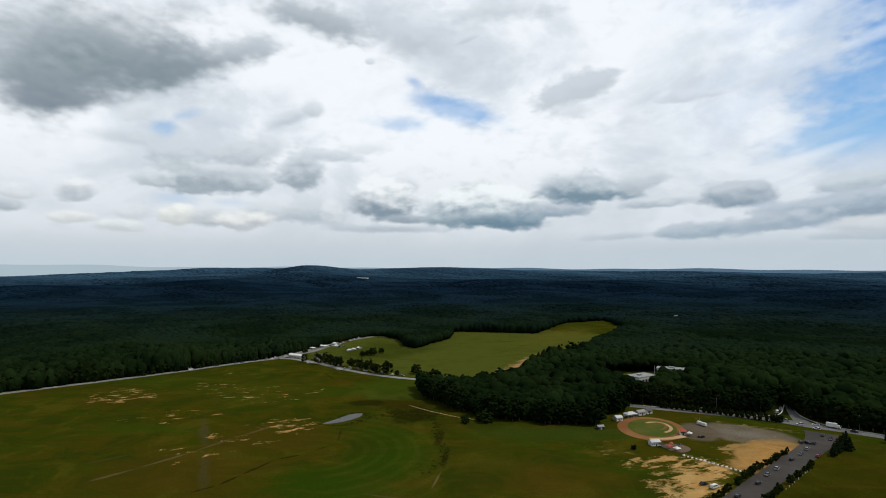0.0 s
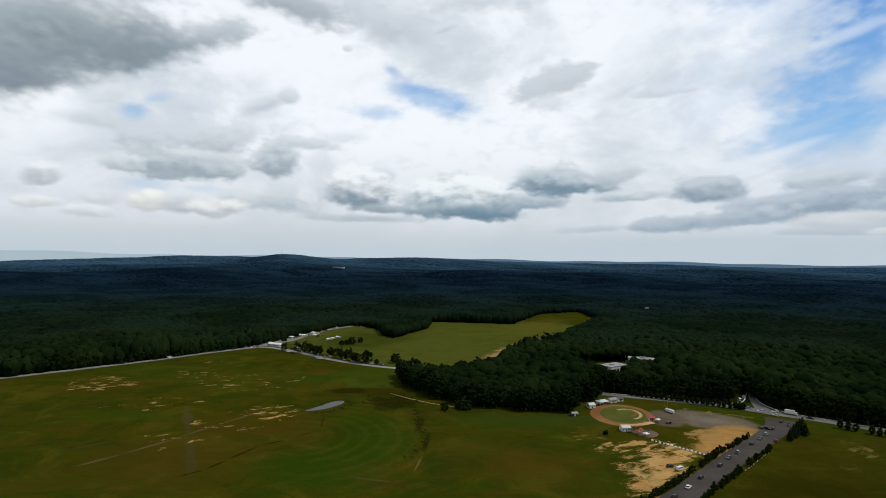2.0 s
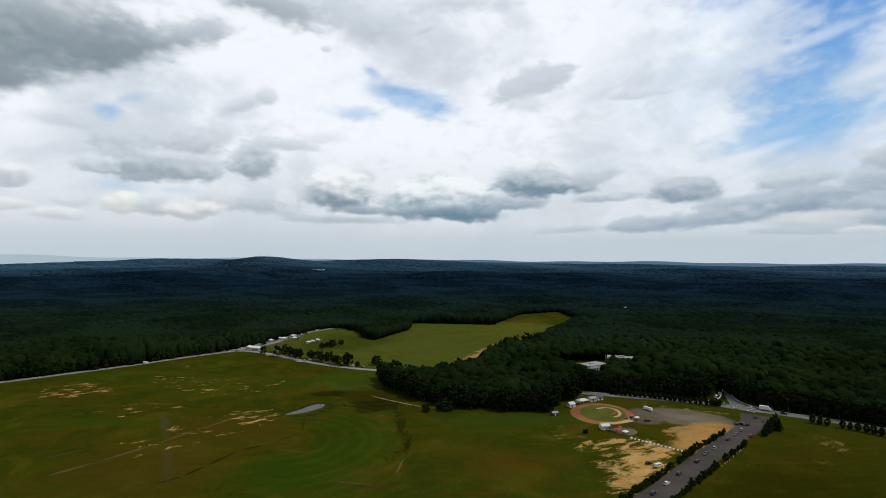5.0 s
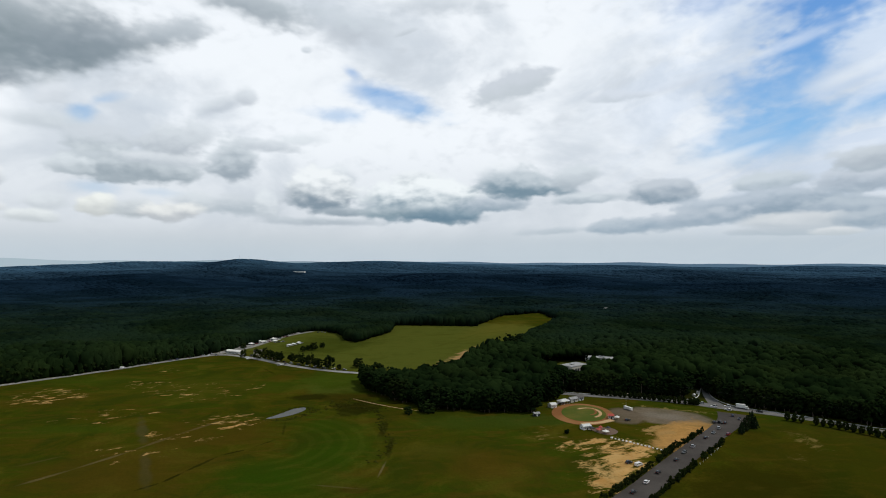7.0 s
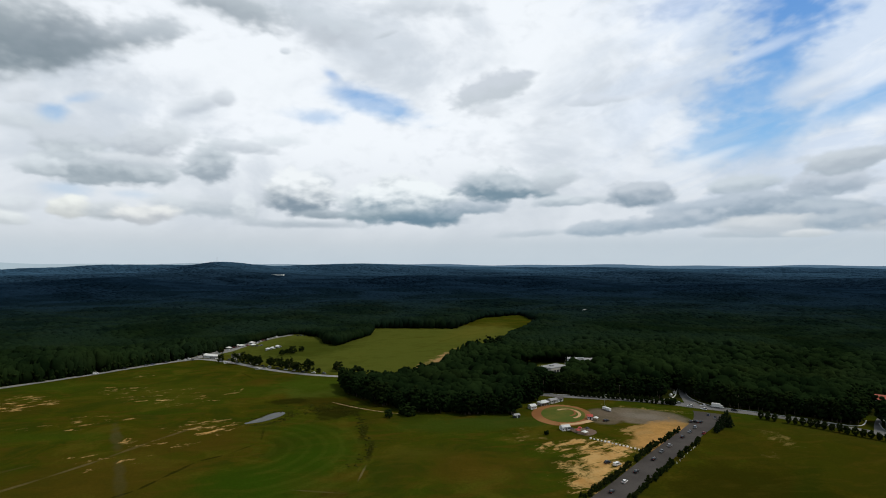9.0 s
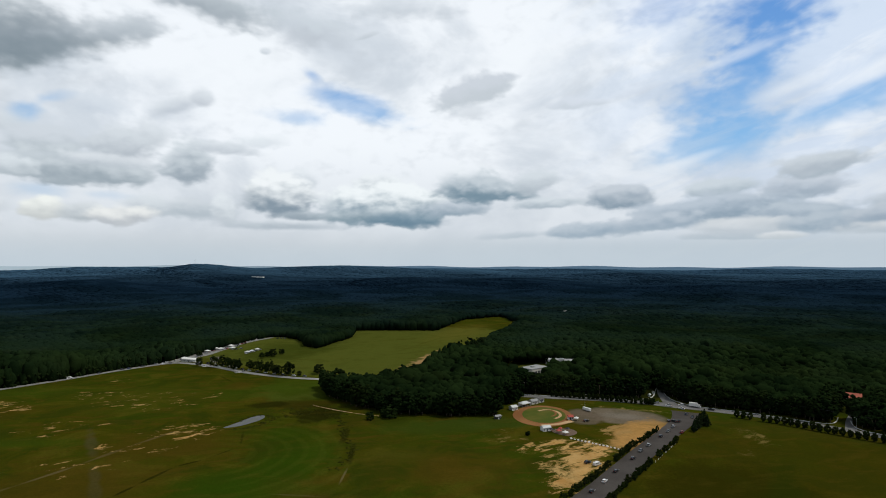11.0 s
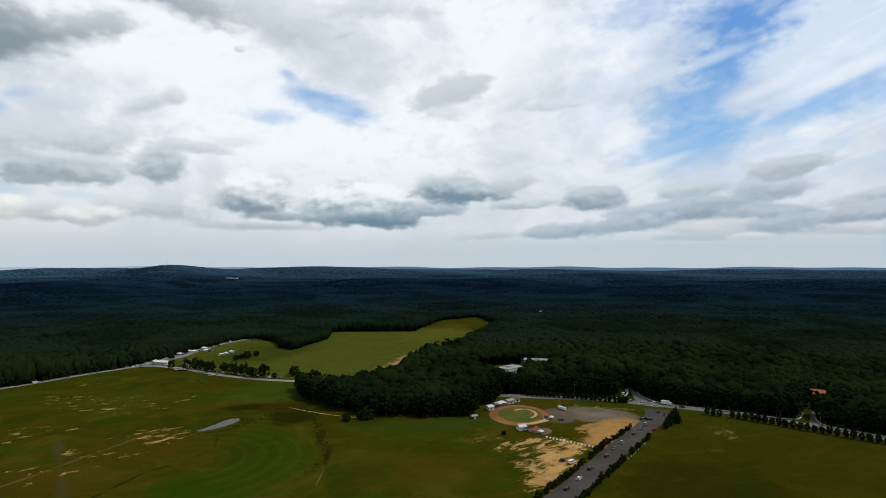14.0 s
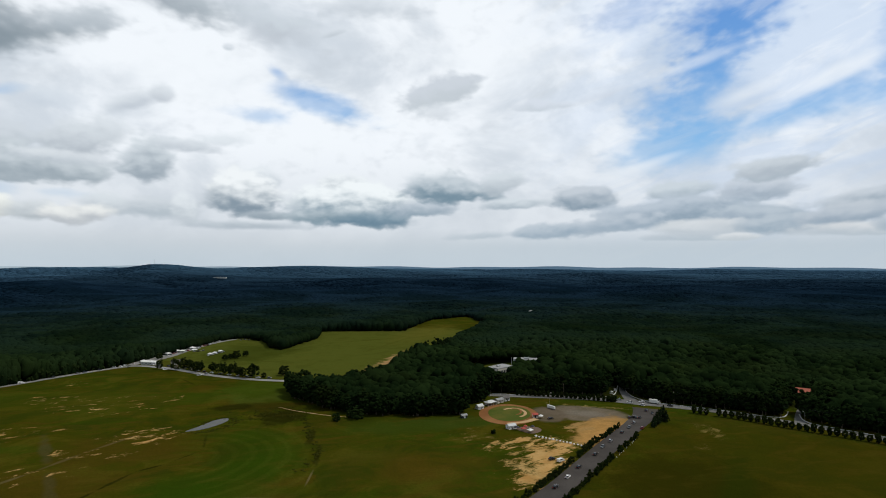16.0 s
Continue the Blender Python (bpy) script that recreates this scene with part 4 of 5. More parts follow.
def build_backdrop():
    """A glowing strip for the last hills, beyond the woods; its blue stands for haze."""
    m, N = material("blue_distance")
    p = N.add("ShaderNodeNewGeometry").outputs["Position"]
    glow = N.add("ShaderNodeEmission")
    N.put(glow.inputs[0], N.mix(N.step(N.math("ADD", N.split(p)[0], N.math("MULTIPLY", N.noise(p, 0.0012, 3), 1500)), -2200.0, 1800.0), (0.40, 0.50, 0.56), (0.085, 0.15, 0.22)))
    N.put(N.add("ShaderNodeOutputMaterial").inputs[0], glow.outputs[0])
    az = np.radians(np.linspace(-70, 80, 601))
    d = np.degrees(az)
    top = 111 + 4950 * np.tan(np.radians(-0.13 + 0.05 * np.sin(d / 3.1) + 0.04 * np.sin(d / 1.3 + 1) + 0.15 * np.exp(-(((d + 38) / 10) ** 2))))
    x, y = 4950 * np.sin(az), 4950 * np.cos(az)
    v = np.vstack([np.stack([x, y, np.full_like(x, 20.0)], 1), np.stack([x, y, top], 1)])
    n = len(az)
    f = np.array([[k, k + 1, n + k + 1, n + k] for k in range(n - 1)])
    tagged(new("backdrop", mesh_of("backdrop", v, f, m, True)), "glowing pale blue strip for hazy hills on the far horizon", "backdrop", kind="structure")


build_backdrop()


# ---------------------------------------------------------------- roads, lots and water
MAIN = [(58.5, 200.5), (112, 240.6), (154.5, 280.4), (188, 310.6), (207, 327), (235.5, 352.5), (254, 376)]
CROSS = [(120, 459), (150, 447), (173, 436.5), (203, 425), (236, 411), (258, 394), (277, 377), (297, 360), (316.5, 338.5), (332, 317.5), (345.5, 294), (358.5, 272), (416, 177), (556, -60)]
LEFT = [(-900, 60), (-620, 256), (-440, 420), (-360, 497), (-276, 579), (-245, 620), (-206, 662), (-186, 671), (-158, 652), (-135, 632), (-107, 600), (-63, 566), (-27, 548), (10, 540), (60, 548)]
LOT = [(-196, 674), (-186, 700), (-172, 729), (-165, 757), (-150, 803), (-133, 847), (-109, 880)]
ribbon("road", MAIN, [13.2, 13.2, 13.6, 13.8, 14.2, 16, 22], -0.3, 0.10, M_ASPHALT, "worn grey asphalt approach road between tree rows", "road")
ribbon("road", CROSS, [7, 7.5, 8, 8, 10, 14, 10, 8.5, 8.5, 8.5, 8, 8, 8, 8], -0.3, 0.16, M_GREYROAD, "grey asphalt road along the edge of the woods", "road")
ribbon("road", [(256, 398), (264, 424), (280, 456), (312, 497), (350, 540)], [14, 7, 4.5, 4.2, 4.2], -0.3, 0.21, M_GREYROAD, "side road leading into the woods", "road")
ribbon("road", [(337, 315), (352, 332), (375, 350), (400, 366)], [8, 4, 3.2, 3], -0.3, 0.20, M_GREYROAD, "short drive to a red roofed house", "road")
ribbon("road", LEFT, 7.5, -0.3, 0.14, M_PALEROAD, "pale two lane road past the far side of the meadow", "road")
ribbon("road", LOT, [8, 14, 20, 16, 10, 8, 8], -0.3, 0.09, M_PALEROAD, "pale parking lane beside the hayfield", "road")
for line in ([(140, 457), (175, 441.5), (204, 430), (238, 418), (252, 421), (262, 433), (275, 453), (310, 497)],
             [(314, 493), (279, 448), (267, 424), (265.5, 404), (271, 391), (281, 381.5), (301, 364.3), (321, 342), (332, 330), (341, 331), (354, 342)],
             [(356, 334), (345, 321), (342.5, 311), (350.5, 296.5), (363.5, 274.7), (421, 180), (561, -57)]):
    ribbon("kerb", line, 0.65, -0.3, 0.30, M_KERB, "pale concrete kerb along the grey road", "kerb", times=2)
ribbon("dirt_path", [(-26, 446), (-17, 436), (-4, 424), (10, 413), (24, 405)], [0.2, 0.6, 0.9, 0.6, 0.2], -0.3, 0.05, M_PALECLAY, "short pale dirt path by the wood", "path")


def flat_piece(name, ring, z0, z1, mat, label, category, rounds=3):
    return tagged(part(name, slab(bmesh.new(), smooth_ring(ring, rounds), z0, z1), mat), label, category, kind="structure")


flat_piece("pond", [(-86, 392), (-78, 402), (-69, 419), (-60, 423), (-59, 414), (-65, 404), (-74, 395)], -0.3, 0.06, M_WATER, "small pond reflecting the grey sky", "pond", 2)
flat_piece("paved_patch", [(134, 352), (150, 352), (152, 341), (142, 334), (136, 341)], -0.3, 0.06, M_PAVER, "pinkish paved picnic area", "paving", 2)
# the clay oval


def oval(rx, ry, turn, cx, cy, n=64, a0=0.0, a1=360.0):
    c, s = math.cos(radians(turn)), math.sin(radians(turn))
    out = []
    for k in range(n):
        a = radians(a0 + (a1 - a0) * k / n)
        u, v = rx * math.cos(a), ry * math.sin(a)
        out.append((cx + u * c - v * s, cy + u * s + v * c))
    return out


flat_piece("clay_track", oval(22, 29, -22, 143, 386), -0.3, 0.10, M_CLAY, "oval orange clay track with a green infield", "track", 0)
flat_piece("track_infield", oval(16.0, 22.3, -21, 144.5, 387.5), -0.2, 0.16, M_TURF, "green grass infield inside the clay track", "infield", 0)
ribbon("infield_path", oval(9, 13, -20, 148, 388, 24, -60, 150), 2.2, -0.1, 0.20, M_PALECLAY, "pale clay curve across the infield", "path", times=1)
ribbon("infield_path", oval(5, 9, -20, 150, 391, 18, -80, 120), 1.6, -0.1, 0.21, M_CLAY, "short clay lane in the infield", "path", times=1)
ribbon("clay_lane", [(133, 362), (146, 362), (158, 368)], [3, 4, 5], -0.3, 0.13, M_PALECLAY, "clay lane joining the track and the lot", "path")


FAMILY = {}


def again(ob, m):
    """A copy of a thing with its parts, as copy_thing() makes it, with the list of parts kept for the next copy."""
    if ob.name not in FAMILY:
        FAMILY[ob.name] = [ob, *ob.children_recursive]
    made = {}
    for o in FAMILY[ob.name]:
        made[o] = o.copy()
        scene.collection.objects.link(made[o])
        if o.parent in made:
            made[o].parent = made[o.parent]
            made[o].matrix_parent_inverse = o.matrix_parent_inverse
    made[ob].matrix_basis = m
    return made[ob]


# ---------------------------------------------------------------- trees
def tuft_cloud(rng, places, sizes, squash=0.8, rough=0.35):
    """Leaf clumps: small dented balls, joined."""
    v, f = crown_base(1)
    n = len(places)
    q = v[None] * rng.uniform(1 - rough, 1 + rough, (n, len(v), 1)) * np.asarray(sizes)[:, None, None]
    q[..., 2] *= squash
    q = q + np.asarray(places)[:, None]
    return q.reshape(-1, 3), (f[None] + (np.arange(n) * len(v))[:, None, None]).reshape(-1, 3)


def broadleaf(name, seed, tall, wide, tufts, mat, label, category="tree", group="", stem=0.22, dense=1.0):
    """A tree with a tapered trunk, limbs and a crown of leaf clumps with gaps."""
    rng = np.random.default_rng(seed)
    root = tagged(new(name), label, category, group)
    bm = bmesh.new()
    fork = tall * (stem + 0.15)
    tube(bm, (0, 0, -0.3), (0.02 * tall, 0, fork), tall * 0.022 + 0.05, tall * 0.014 + 0.03, 7)
    for k in range(5):
        a = k * 1.257 + rng.uniform(-0.3, 0.3)
        tube(bm, (0.02 * tall, 0, fork * 0.92), (wide * 0.33 * math.cos(a), wide * 0.33 * math.sin(a), fork + tall * rng.uniform(0.18, 0.34)), tall * 0.010 + 0.02, 0.02, 5)
    part("trunk", bm, M_BARK, root)
    way = rng.normal(size=(tufts, 3))
    way /= np.linalg.norm(way, axis=1)[:, None]
    lobes = 1 + 0.16 * np.sin(3 * np.arctan2(way[:, 1], way[:, 0]) + seed) + 0.10 * np.sin(5 * way[:, 2] + 2 * seed)
    reach = rng.uniform(0.55, 1.0, tufts) ** 0.6 * lobes
    base = tall * stem
    mid = (tall + base) / 2
    p = way * reach[:, None] * [wide / 2, wide / 2, (tall - base) / 2] + [0, 0, mid]
    size = wide * rng.uniform(0.09, 0.17, tufts) * (60 / tufts) ** 0.33 * dense
    v, f = tuft_cloud(rng, p, size)
    crown = new("crown", mesh_of("crown", v, f, mat))
    crown.parent = root
    return root


def conifer(name, seed, tall, wide, label, category="tree", group=""):
    rng = np.random.default_rng(seed)
    root = tagged(new(name), label, category, group)
    part("trunk", tube(bmesh.new(), (0, 0, -0.3), (0, 0, tall * 0.9), tall * 0.02 + 0.06, 0.03, 7), M_BARK, root)
    pts, size = [], []
    for k in range(90):
        h = rng.uniform(0.06, 1.0)
        r = wide / 2 * (1 - h) ** 0.8 * rng.uniform(0.45, 1.05)
        a = rng.uniform(0, 2 * math.pi)
        pts.append((r * math.cos(a), r * math.sin(a), tall * h)), size.append(wide * (0.06 + 0.10 * (1 - h)))
    v, f = tuft_cloud(rng, pts, size, 0.7)
    crown = new("crown", mesh_of("crown", v, f, M_CONIFER))
    crown.parent = root
    return root


def set_down(ob, x, y, turn=0.0, scale=1.0, z=0.0):
    ob.matrix_basis = pose(x, y, z + float(lift(x, y)), 0, 0, turn) @ Matrix.Scale(scale, 4)
    return ob


def repeat(kinds, places, rng, low=0.85, high=1.15, z=0.0):
    """Sets the first of each kind down and copies it for the rest."""
    used = set()
    for n, (x, y) in enumerate(places):
        k = rng.randrange(len(kinds))
        m = pose(x, y, z + float(lift(x, y)), 0, 0, rng.uniform(0, 360)) @ Matrix.Scale(rng.uniform(low, high), 4)
        if k in used:
            ob = again(kinds[k], Matrix())
            ob.matrix_basis = m
        else:
            used.add(k)
            kinds[k].matrix_basis = m
    for k, ob in enumerate(kinds):
        if k not in used:
            for o in (*ob.children_recursive, ob):
                bpy.data.objects.remove(o)


dice = random.Random(11)
EDGE_KINDS = [broadleaf("broadleaf_tree", 20 + k, 14.5 + k % 3, 9.5 + (k * 7) % 3, 80, M_WOOD, "dark green broadleaf tree on the edge of the woods", "tree", "trees along the wood edge", 0.12) for k in range(6)]
repeat(EDGE_KINDS, EDGE_TREES, dice, 0.72, 1.12)

ROW_KINDS = [broadleaf("street_tree", 40 + k, 3.9 + 0.5 * k, 3.3, 40, M_HEDGE, "small rounded dark green tree in a roadside row", "tree", "trees along the approach road", 0.06, 1.25) for k in range(3)]


def row(points, gap, skip=(), wobble=0.4):
    run = along(points)[2][-1]
    out = []
    for n in range(int(run / gap) + 1):
        if n not in skip:
            x, y, _ = at(points, n * gap)
            out.append((x + dice.uniform(-wobble, wobble), y + dice.uniform(-wobble, wobble)))
    return out


WEST_ROW = row([(55, 203), (102.5, 244.2), (122.3, 260.7), (147.5, 284.3), (167.8, 303.9), (188.2, 320.9), (207, 337)], 4.1, (29, 30))
EAST_ROW = row([(78, 197), (121.4, 237.4), (158, 270.8), (175.4, 286), (206, 314)], 4.2, (30, 31, 34, 37))
repeat(ROW_KINDS, WEST_ROW + EAST_ROW, dice, 0.55, 1.0)
VERGE_KINDS = [broadleaf("street_tree", 50 + k, 5.2 + 0.3 * k, 3.3, 80, M_HEDGE, "upright clipped dark tree in a row beside the pale road", "tree", "trees along the pale road", 0.04, 1.4) for k in range(3)]
VERGE = row([(172, 441.5), (175.5, 439.4), (207.5, 421.4), (241, 400.1)], 3.75, (), 0.15) + row([(281.2, 355.3), (298, 337.7), (313.4, 314), (325.3, 295.5), (337.6, 278), (347.2, 264.5), (372, 228)], 4.25, (3,), 0.15)
repeat(VERGE_KINDS, VERGE, dice, 0.9, 1.06)

FIELD_KINDS = [broadleaf("broadleaf_tree", 60 + k, 9.5 + 1.2 * k, 7.2 + (k % 2), 64, M_HEDGE, "dark round tree beside the pale road at the hayfield", "tree", "trees beside the hayfield road", 0.12) for k in range(4)]
FIELD_TREES = [(x - 1.0, y - 4.5) for x, y in ((-156.6, 645), (-139, 634), (-132, 640), (-126, 636), (-121, 628), (-116, 617), (-112, 622), (-99, 617), (-92, 608), (-86, 600), (-80, 597), (-76, 591), (-69, 584), (-65, 577), (-57, 575), (-54, 580))]
repeat(FIELD_KINDS, FIELD_TREES, dice, 0.8, 1.15)
LONE = [(-27.5, 576, 1.0), (-86.3, 694.6, 0.95), (-97.6, 684, 0.7), (-92.5, 693, 0.65), (-77.4, 711, 0.7), (-175, 712, 0.7), (-46.2, 570, 0.5)]
lone = broadleaf("broadleaf_tree", 71, 9.5, 9.5, 70, M_HEDGE, "single round dark tree standing in the hayfield", "tree", "", 0.12)
for n, (x, y, s) in enumerate(LONE):
    ob = lone if n == 0 else again(lone, Matrix())
    set_down(ob, x, y, n * 50, s)
bush = broadleaf("bush", 81, 6.0, 6.6, 50, M_WOOD, "round dark bush in front of the wood", "bush", "", 0.02)
for n, (x, y, s) in enumerate([(16.3, 396, 0.85), (31, 398, 1.25), (27, 402, 0.9), (116, 341, 0.45), (240.5, 402, 0.8)]):
    set_down(bush if n == 0 else again(bush, Matrix()), x, y, n * 70, s)
spruce = conifer("conifer", 91, 10.5, 6.2, "tall dark conifer at the corner of the two roads", "tree", "conifers at the road corner")
for n, (x, y, s) in enumerate([(228.5, 329.5, 0.62), (231, 332.5, 0.72), (235, 335.5, 0.85), (239, 338.5, 0.92), (243.5, 342, 1.0), (247, 344.5, 1.02), (246, 340, 0.8)]):
    set_down(spruce if n == 0 else again(spruce, Matrix()), x, y, n * 61, s)


def scrub():
    """Reeds along the ditches and round the pond."""
    rng = np.random.default_rng(9)
    lines = [([(-60, 402), (-50, 412), (-42, 424), (-30, 434), (-16, 437)], 5, 70), ([(-45, 430), (-25, 428), (-8, 424), (0, 414)], 9, 110),
             ([(-20, 424), (-6, 404), (-2, 384), (-3, 367), (1, 349), (1, 332), (-2, 318), (-7, 300)], 2.2, 120),
             ([(-86, 391), (-78, 389), (-68, 390), (-60, 398), (-56, 410), (-55, 421), (-68, 423), (-79, 405)], 1.2, 120)]
    xs, ys = [], []
    for line, spread, count in lines:
        for _ in range(count):
            x, y, _h = at(line, rng.uniform(0, along(line)[2][-1]))
            xs.append(x + rng.normal() * spread), ys.append(y + rng.normal() * spread)
    x, y = np.array(xs), np.array(ys)
    ring = [(-84, 394), (-77, 402), (-68, 419), (-58, 418), (-61, 402), (-70, 393)]
    keep = ~inside(x, y, ring)
    x, y = x[keep], y[keep]
    n = len(x)
    clumps("reeds", x, y, rng.uniform(0.5, 1.3, n), rng.uniform(0.08, 0.22, n), 1, M_REED, "low olive reeds and scrub along the ditches", "reeds", rng, 0.4, 0.3)


scrub()


# ---------------------------------------------------------------- vehicles
def prism(bm, outline, width, top=1.0, crown=9.9):
    """A side outline (x, z) pulled to a width; points above crown are drawn in."""
    rows = []
    for s in (-1, 1):
        rows.append([bm.verts.new((x, s * width / 2 * (top if z > crown else 1), z)) for x, z in outline])
    bm.faces.new(rows[0])
    bm.faces.new(rows[1][::-1])
    for n in range(len(outline)):
        m = (n + 1) % len(outline)
        bm.faces.new((rows[0][m], rows[0][n], rows[1][n], rows[1][m]))
    return bm


def wheels(root, xs, half, r=0.33, wide=0.24):
    for x in xs:
        for s in (-1, 1):
            tyre = part("wheel", tube(bmesh.new(), (x, s * (half - wide), r), (x, s * half, r), r, r, 12), M_TYRE, root)
            part("rim", tube(bmesh.new(), (x, s * (half - 0.02), r), (x, s * (half + 0.015), r), r * 0.6, r * 0.55, 10), M_RIM, tyre)


def lamps(root, front, back, half, z):
    for s in (-1, 1):
        part("headlight", boxed(front - 0.12, front + 0.02, s * half - 0.17, s * half + 0.17, z, z + 0.16, bevel=0.03), M_LAMP, root)
        part("tail_light", boxed(back - 0.02, back + 0.08, s * half - 0.14, s * half + 0.14, z + 0.05, z + 0.28, bevel=0.02), M_TAIL, root)


def car(name, paint, label, tall=1.47, group="", category="car", long=4.6):
    root = tagged(new(name), label, category, group)
    k, h = long / 4.6, tall / 1.47
    bm = prism(bmesh.new(), [(2.3 * k, 0.32), (2.32 * k, 0.62), (2.1 * k, 0.82), (0.95 * k, 0.98), (-1.9 * k, 1.0), (-2.25 * k, 0.92), (-2.3 * k, 0.55), (-2.2 * k, 0.3)], 1.82, 0.94, 0.8)
    bmesh.ops.bevel(bm, geom=list(bm.edges), offset=0.05, segments=2, affect="EDGES")
    part("body", bm, paint, root)
    bm = prism(bmesh.new(), [(1.05 * k, 0.95), (0.25 * k, 1.40 * h), (-1.35 * k, 1.42 * h), (-2.05 * k, 0.96)], 1.62, 0.84, 1.2)
    part("window_band", bm, M_GLASS, root, "dark window glass")
    bm = prism(bmesh.new(), [(0.28 * k, 1.40 * h), (0.12 * k, 1.47 * h), (-1.25 * k, 1.47 * h), (-1.42 * k, 1.40 * h)], 1.40, 0.95, 1.42 * h)
    part("roof", bm, paint, root)
    wheels(root, (1.42 * k, -1.40 * k), 0.92)
    lamps(root, 2.28 * k, -2.3 * k, 0.66, 0.62)
    return root


def van(name, paint, label, group=""):
    root = tagged(new(name), label, "van", group)
    bm = prism(bmesh.new(), [(2.55, 0.35), (2.6, 0.85), (2.35, 1.08), (1.75, 1.18), (1.15, 1.98), (-2.45, 2.05), (-2.6, 1.9), (-2.6, 0.4)], 1.95, 0.9, 1.5)
    bmesh.ops.bevel(bm, geom=list(bm.edges), offset=0.06, segments=2, affect="EDGES")
    part("body", bm, paint, root)
    part("windscreen", prism(bmesh.new(), [(1.82, 1.17), (1.26, 1.93), (1.20, 1.88), (1.70, 1.17)], 1.72, 0.93, 1.5), M_GLASS, root)
    for s in (-1, 1):
        part("side_window", boxed(-2.2, 1.0, s * 0.935 - 0.03, s * 0.935 + 0.03, 1.28, 1.78, bevel=0.02), M_GLASS, root)
    wheels(root, (1.7, -1.6), 0.98, 0.35)
    lamps(root, 2.55, -2.6, 0.7, 0.72)
    return root


def box_truck(name, label):
    root = tagged(new(name), label, "truck")
    part("cargo_box", boxed(-4.2, 2.0, -1.25, 1.25, 0.95, 3.5, bevel=0.05), M_WHITE, root)
    bm = prism(bmesh.new(), [(2.1, 0.5), (4.1, 0.5), (4.15, 1.35), (3.9, 1.6), (3.5, 2.45), (2.1, 2.5)], 2.2, 0.9, 2.0)
    part("cab", bm, M_WHITE, root)
    part("windscreen", prism(bmesh.new(), [(3.97, 1.62), (3.58, 2.38), (3.5, 2.38), (3.86, 1.62)], 1.95, 0.92, 2.0), M_GLASS, root)
    part("chassis", boxed(-4.1, 3.6, -0.5, 0.5, 0.5, 0.95), M_TYRE, root)
    wheels(root, (3.1, -2.6), 1.15, 0.46, 0.3)
    return root


def trailer(name, label):
    root = tagged(new(name), label, "trailer")
    part("box", boxed(-5.2, 5.2, -1.25, 1.25, 0.9, 3.5, bevel=0.08), M_WHITE, root)
    part("skirt", boxed(-5.0, 5.0, -1.15, 1.15, 0.55, 0.9), M_STEEL, root)
    part("drawbar", boxed(5.2, 6.6, -0.1, 0.1, 0.55, 0.7), M_STEEL, root)
    part("door", boxed(-1.0, 0.0, -1.285, -1.25, 1.0, 3.0), M_PALEROOF, root)
    wheels(root, (-1.2, -2.1), 1.2, 0.42)
    return root


PAINTS = {
    "white": plain("white_car_paint", (0.78, 0.78, 0.77), 0.3, 0, 0.06),
    "silver": plain("silver_car_paint", (0.42, 0.43, 0.44), 0.3, 0.5, 0.06),
    "black": plain("black_car_paint", (0.015, 0.015, 0.017), 0.25, 0, 0.06),
    "grey": plain("grey_car_paint", (0.10, 0.105, 0.11), 0.3, 0.3, 0.06),
    "blue": plain("dark_blue_car_paint", (0.02, 0.035, 0.08), 0.3, 0.2, 0.06),
    "red": plain("dark_red_car_paint", (0.22, 0.02, 0.02), 0.3, 0.1, 0.06),
}
MODELS = {}


def park(paint, x, y, turn, where, tall=1.47):
    """One car of a colour; further ones of the same place are copies."""
    key = (paint, where, tall)
    m = pose(x, y, float(lift(x, y)) + 0.14, 0, 0, turn)
    if key in MODELS:
        again(MODELS[key], m)
    else:
        kind = "car" if tall < 1.6 else "tall car"
        MODELS[key] = car("car", PAINTS[paint], f"{paint} painted {kind} {where}", tall, "cars " + where)
        MODELS[key].matrix_basis = m


QUEUE = "on the approach road"
for paint, x, y, turn in (("black", 117.3, 248.3, 43), ("white", 129.3, 259.1, 43), ("black", 141.8, 271.1, 43), ("black", 161.1, 287.7, 42), ("grey", 172.3, 299.1, 222), ("silver", 182.8, 308, 42),
                          ("black", 200.4, 323.1, 42), ("grey", 211.3, 332.2, 222), ("silver", 220.8, 341.3, 45), ("black", 232.7, 352.6, 45), ("blue", 249.1, 368.9, 50), ("black", 248.7, 360.6, 230), ("red", 219, 328.5, 42), ("black", 226, 355, 70)):
    park(paint, x, y, turn, QUEUE, 1.47 if paint != "silver" else 1.7)
CORNER = "near the road junction"
for paint, x, y, turn in (("white", 250.9, 394.6, 150), ("white", 255.5, 384.1, 120), ("white", 261.5, 394, 150), ("silver", 246.8, 404.5, 150), ("black", 229.1, 353.4, 100), ("black", 276, 377, 318)):
    park(paint, x, y, turn, CORNER, 1.7)
park("black", 168.0, 365.2, 15, "on the gravel lot")
park("black", 132.6, 286.2, 20, "on the bare sand", 1.7)
van("van", PAINTS["white"], "white van parked on the bare sand").matrix_basis = pose(136.4, 282.4, 0.02, 0, 0, 25)
box_truck("box_truck", "white box truck waiting on the pale road").matrix_basis = pose(269, 387, 0.2, 0, 0, 318)
trailer("trailer", "long white trailer parked on the gravel lot").matrix_basis = pose(181, 392.5, 0.0, 0, 0, -70) @ Matrix.Scale(0.72, 4)
van("van", PAINTS["white"], "white van on the road past the meadow").matrix_basis = pose(-265.5, 592, 0.16, 0, 0, 47)
ROADSIDE = "beside the meadow road"
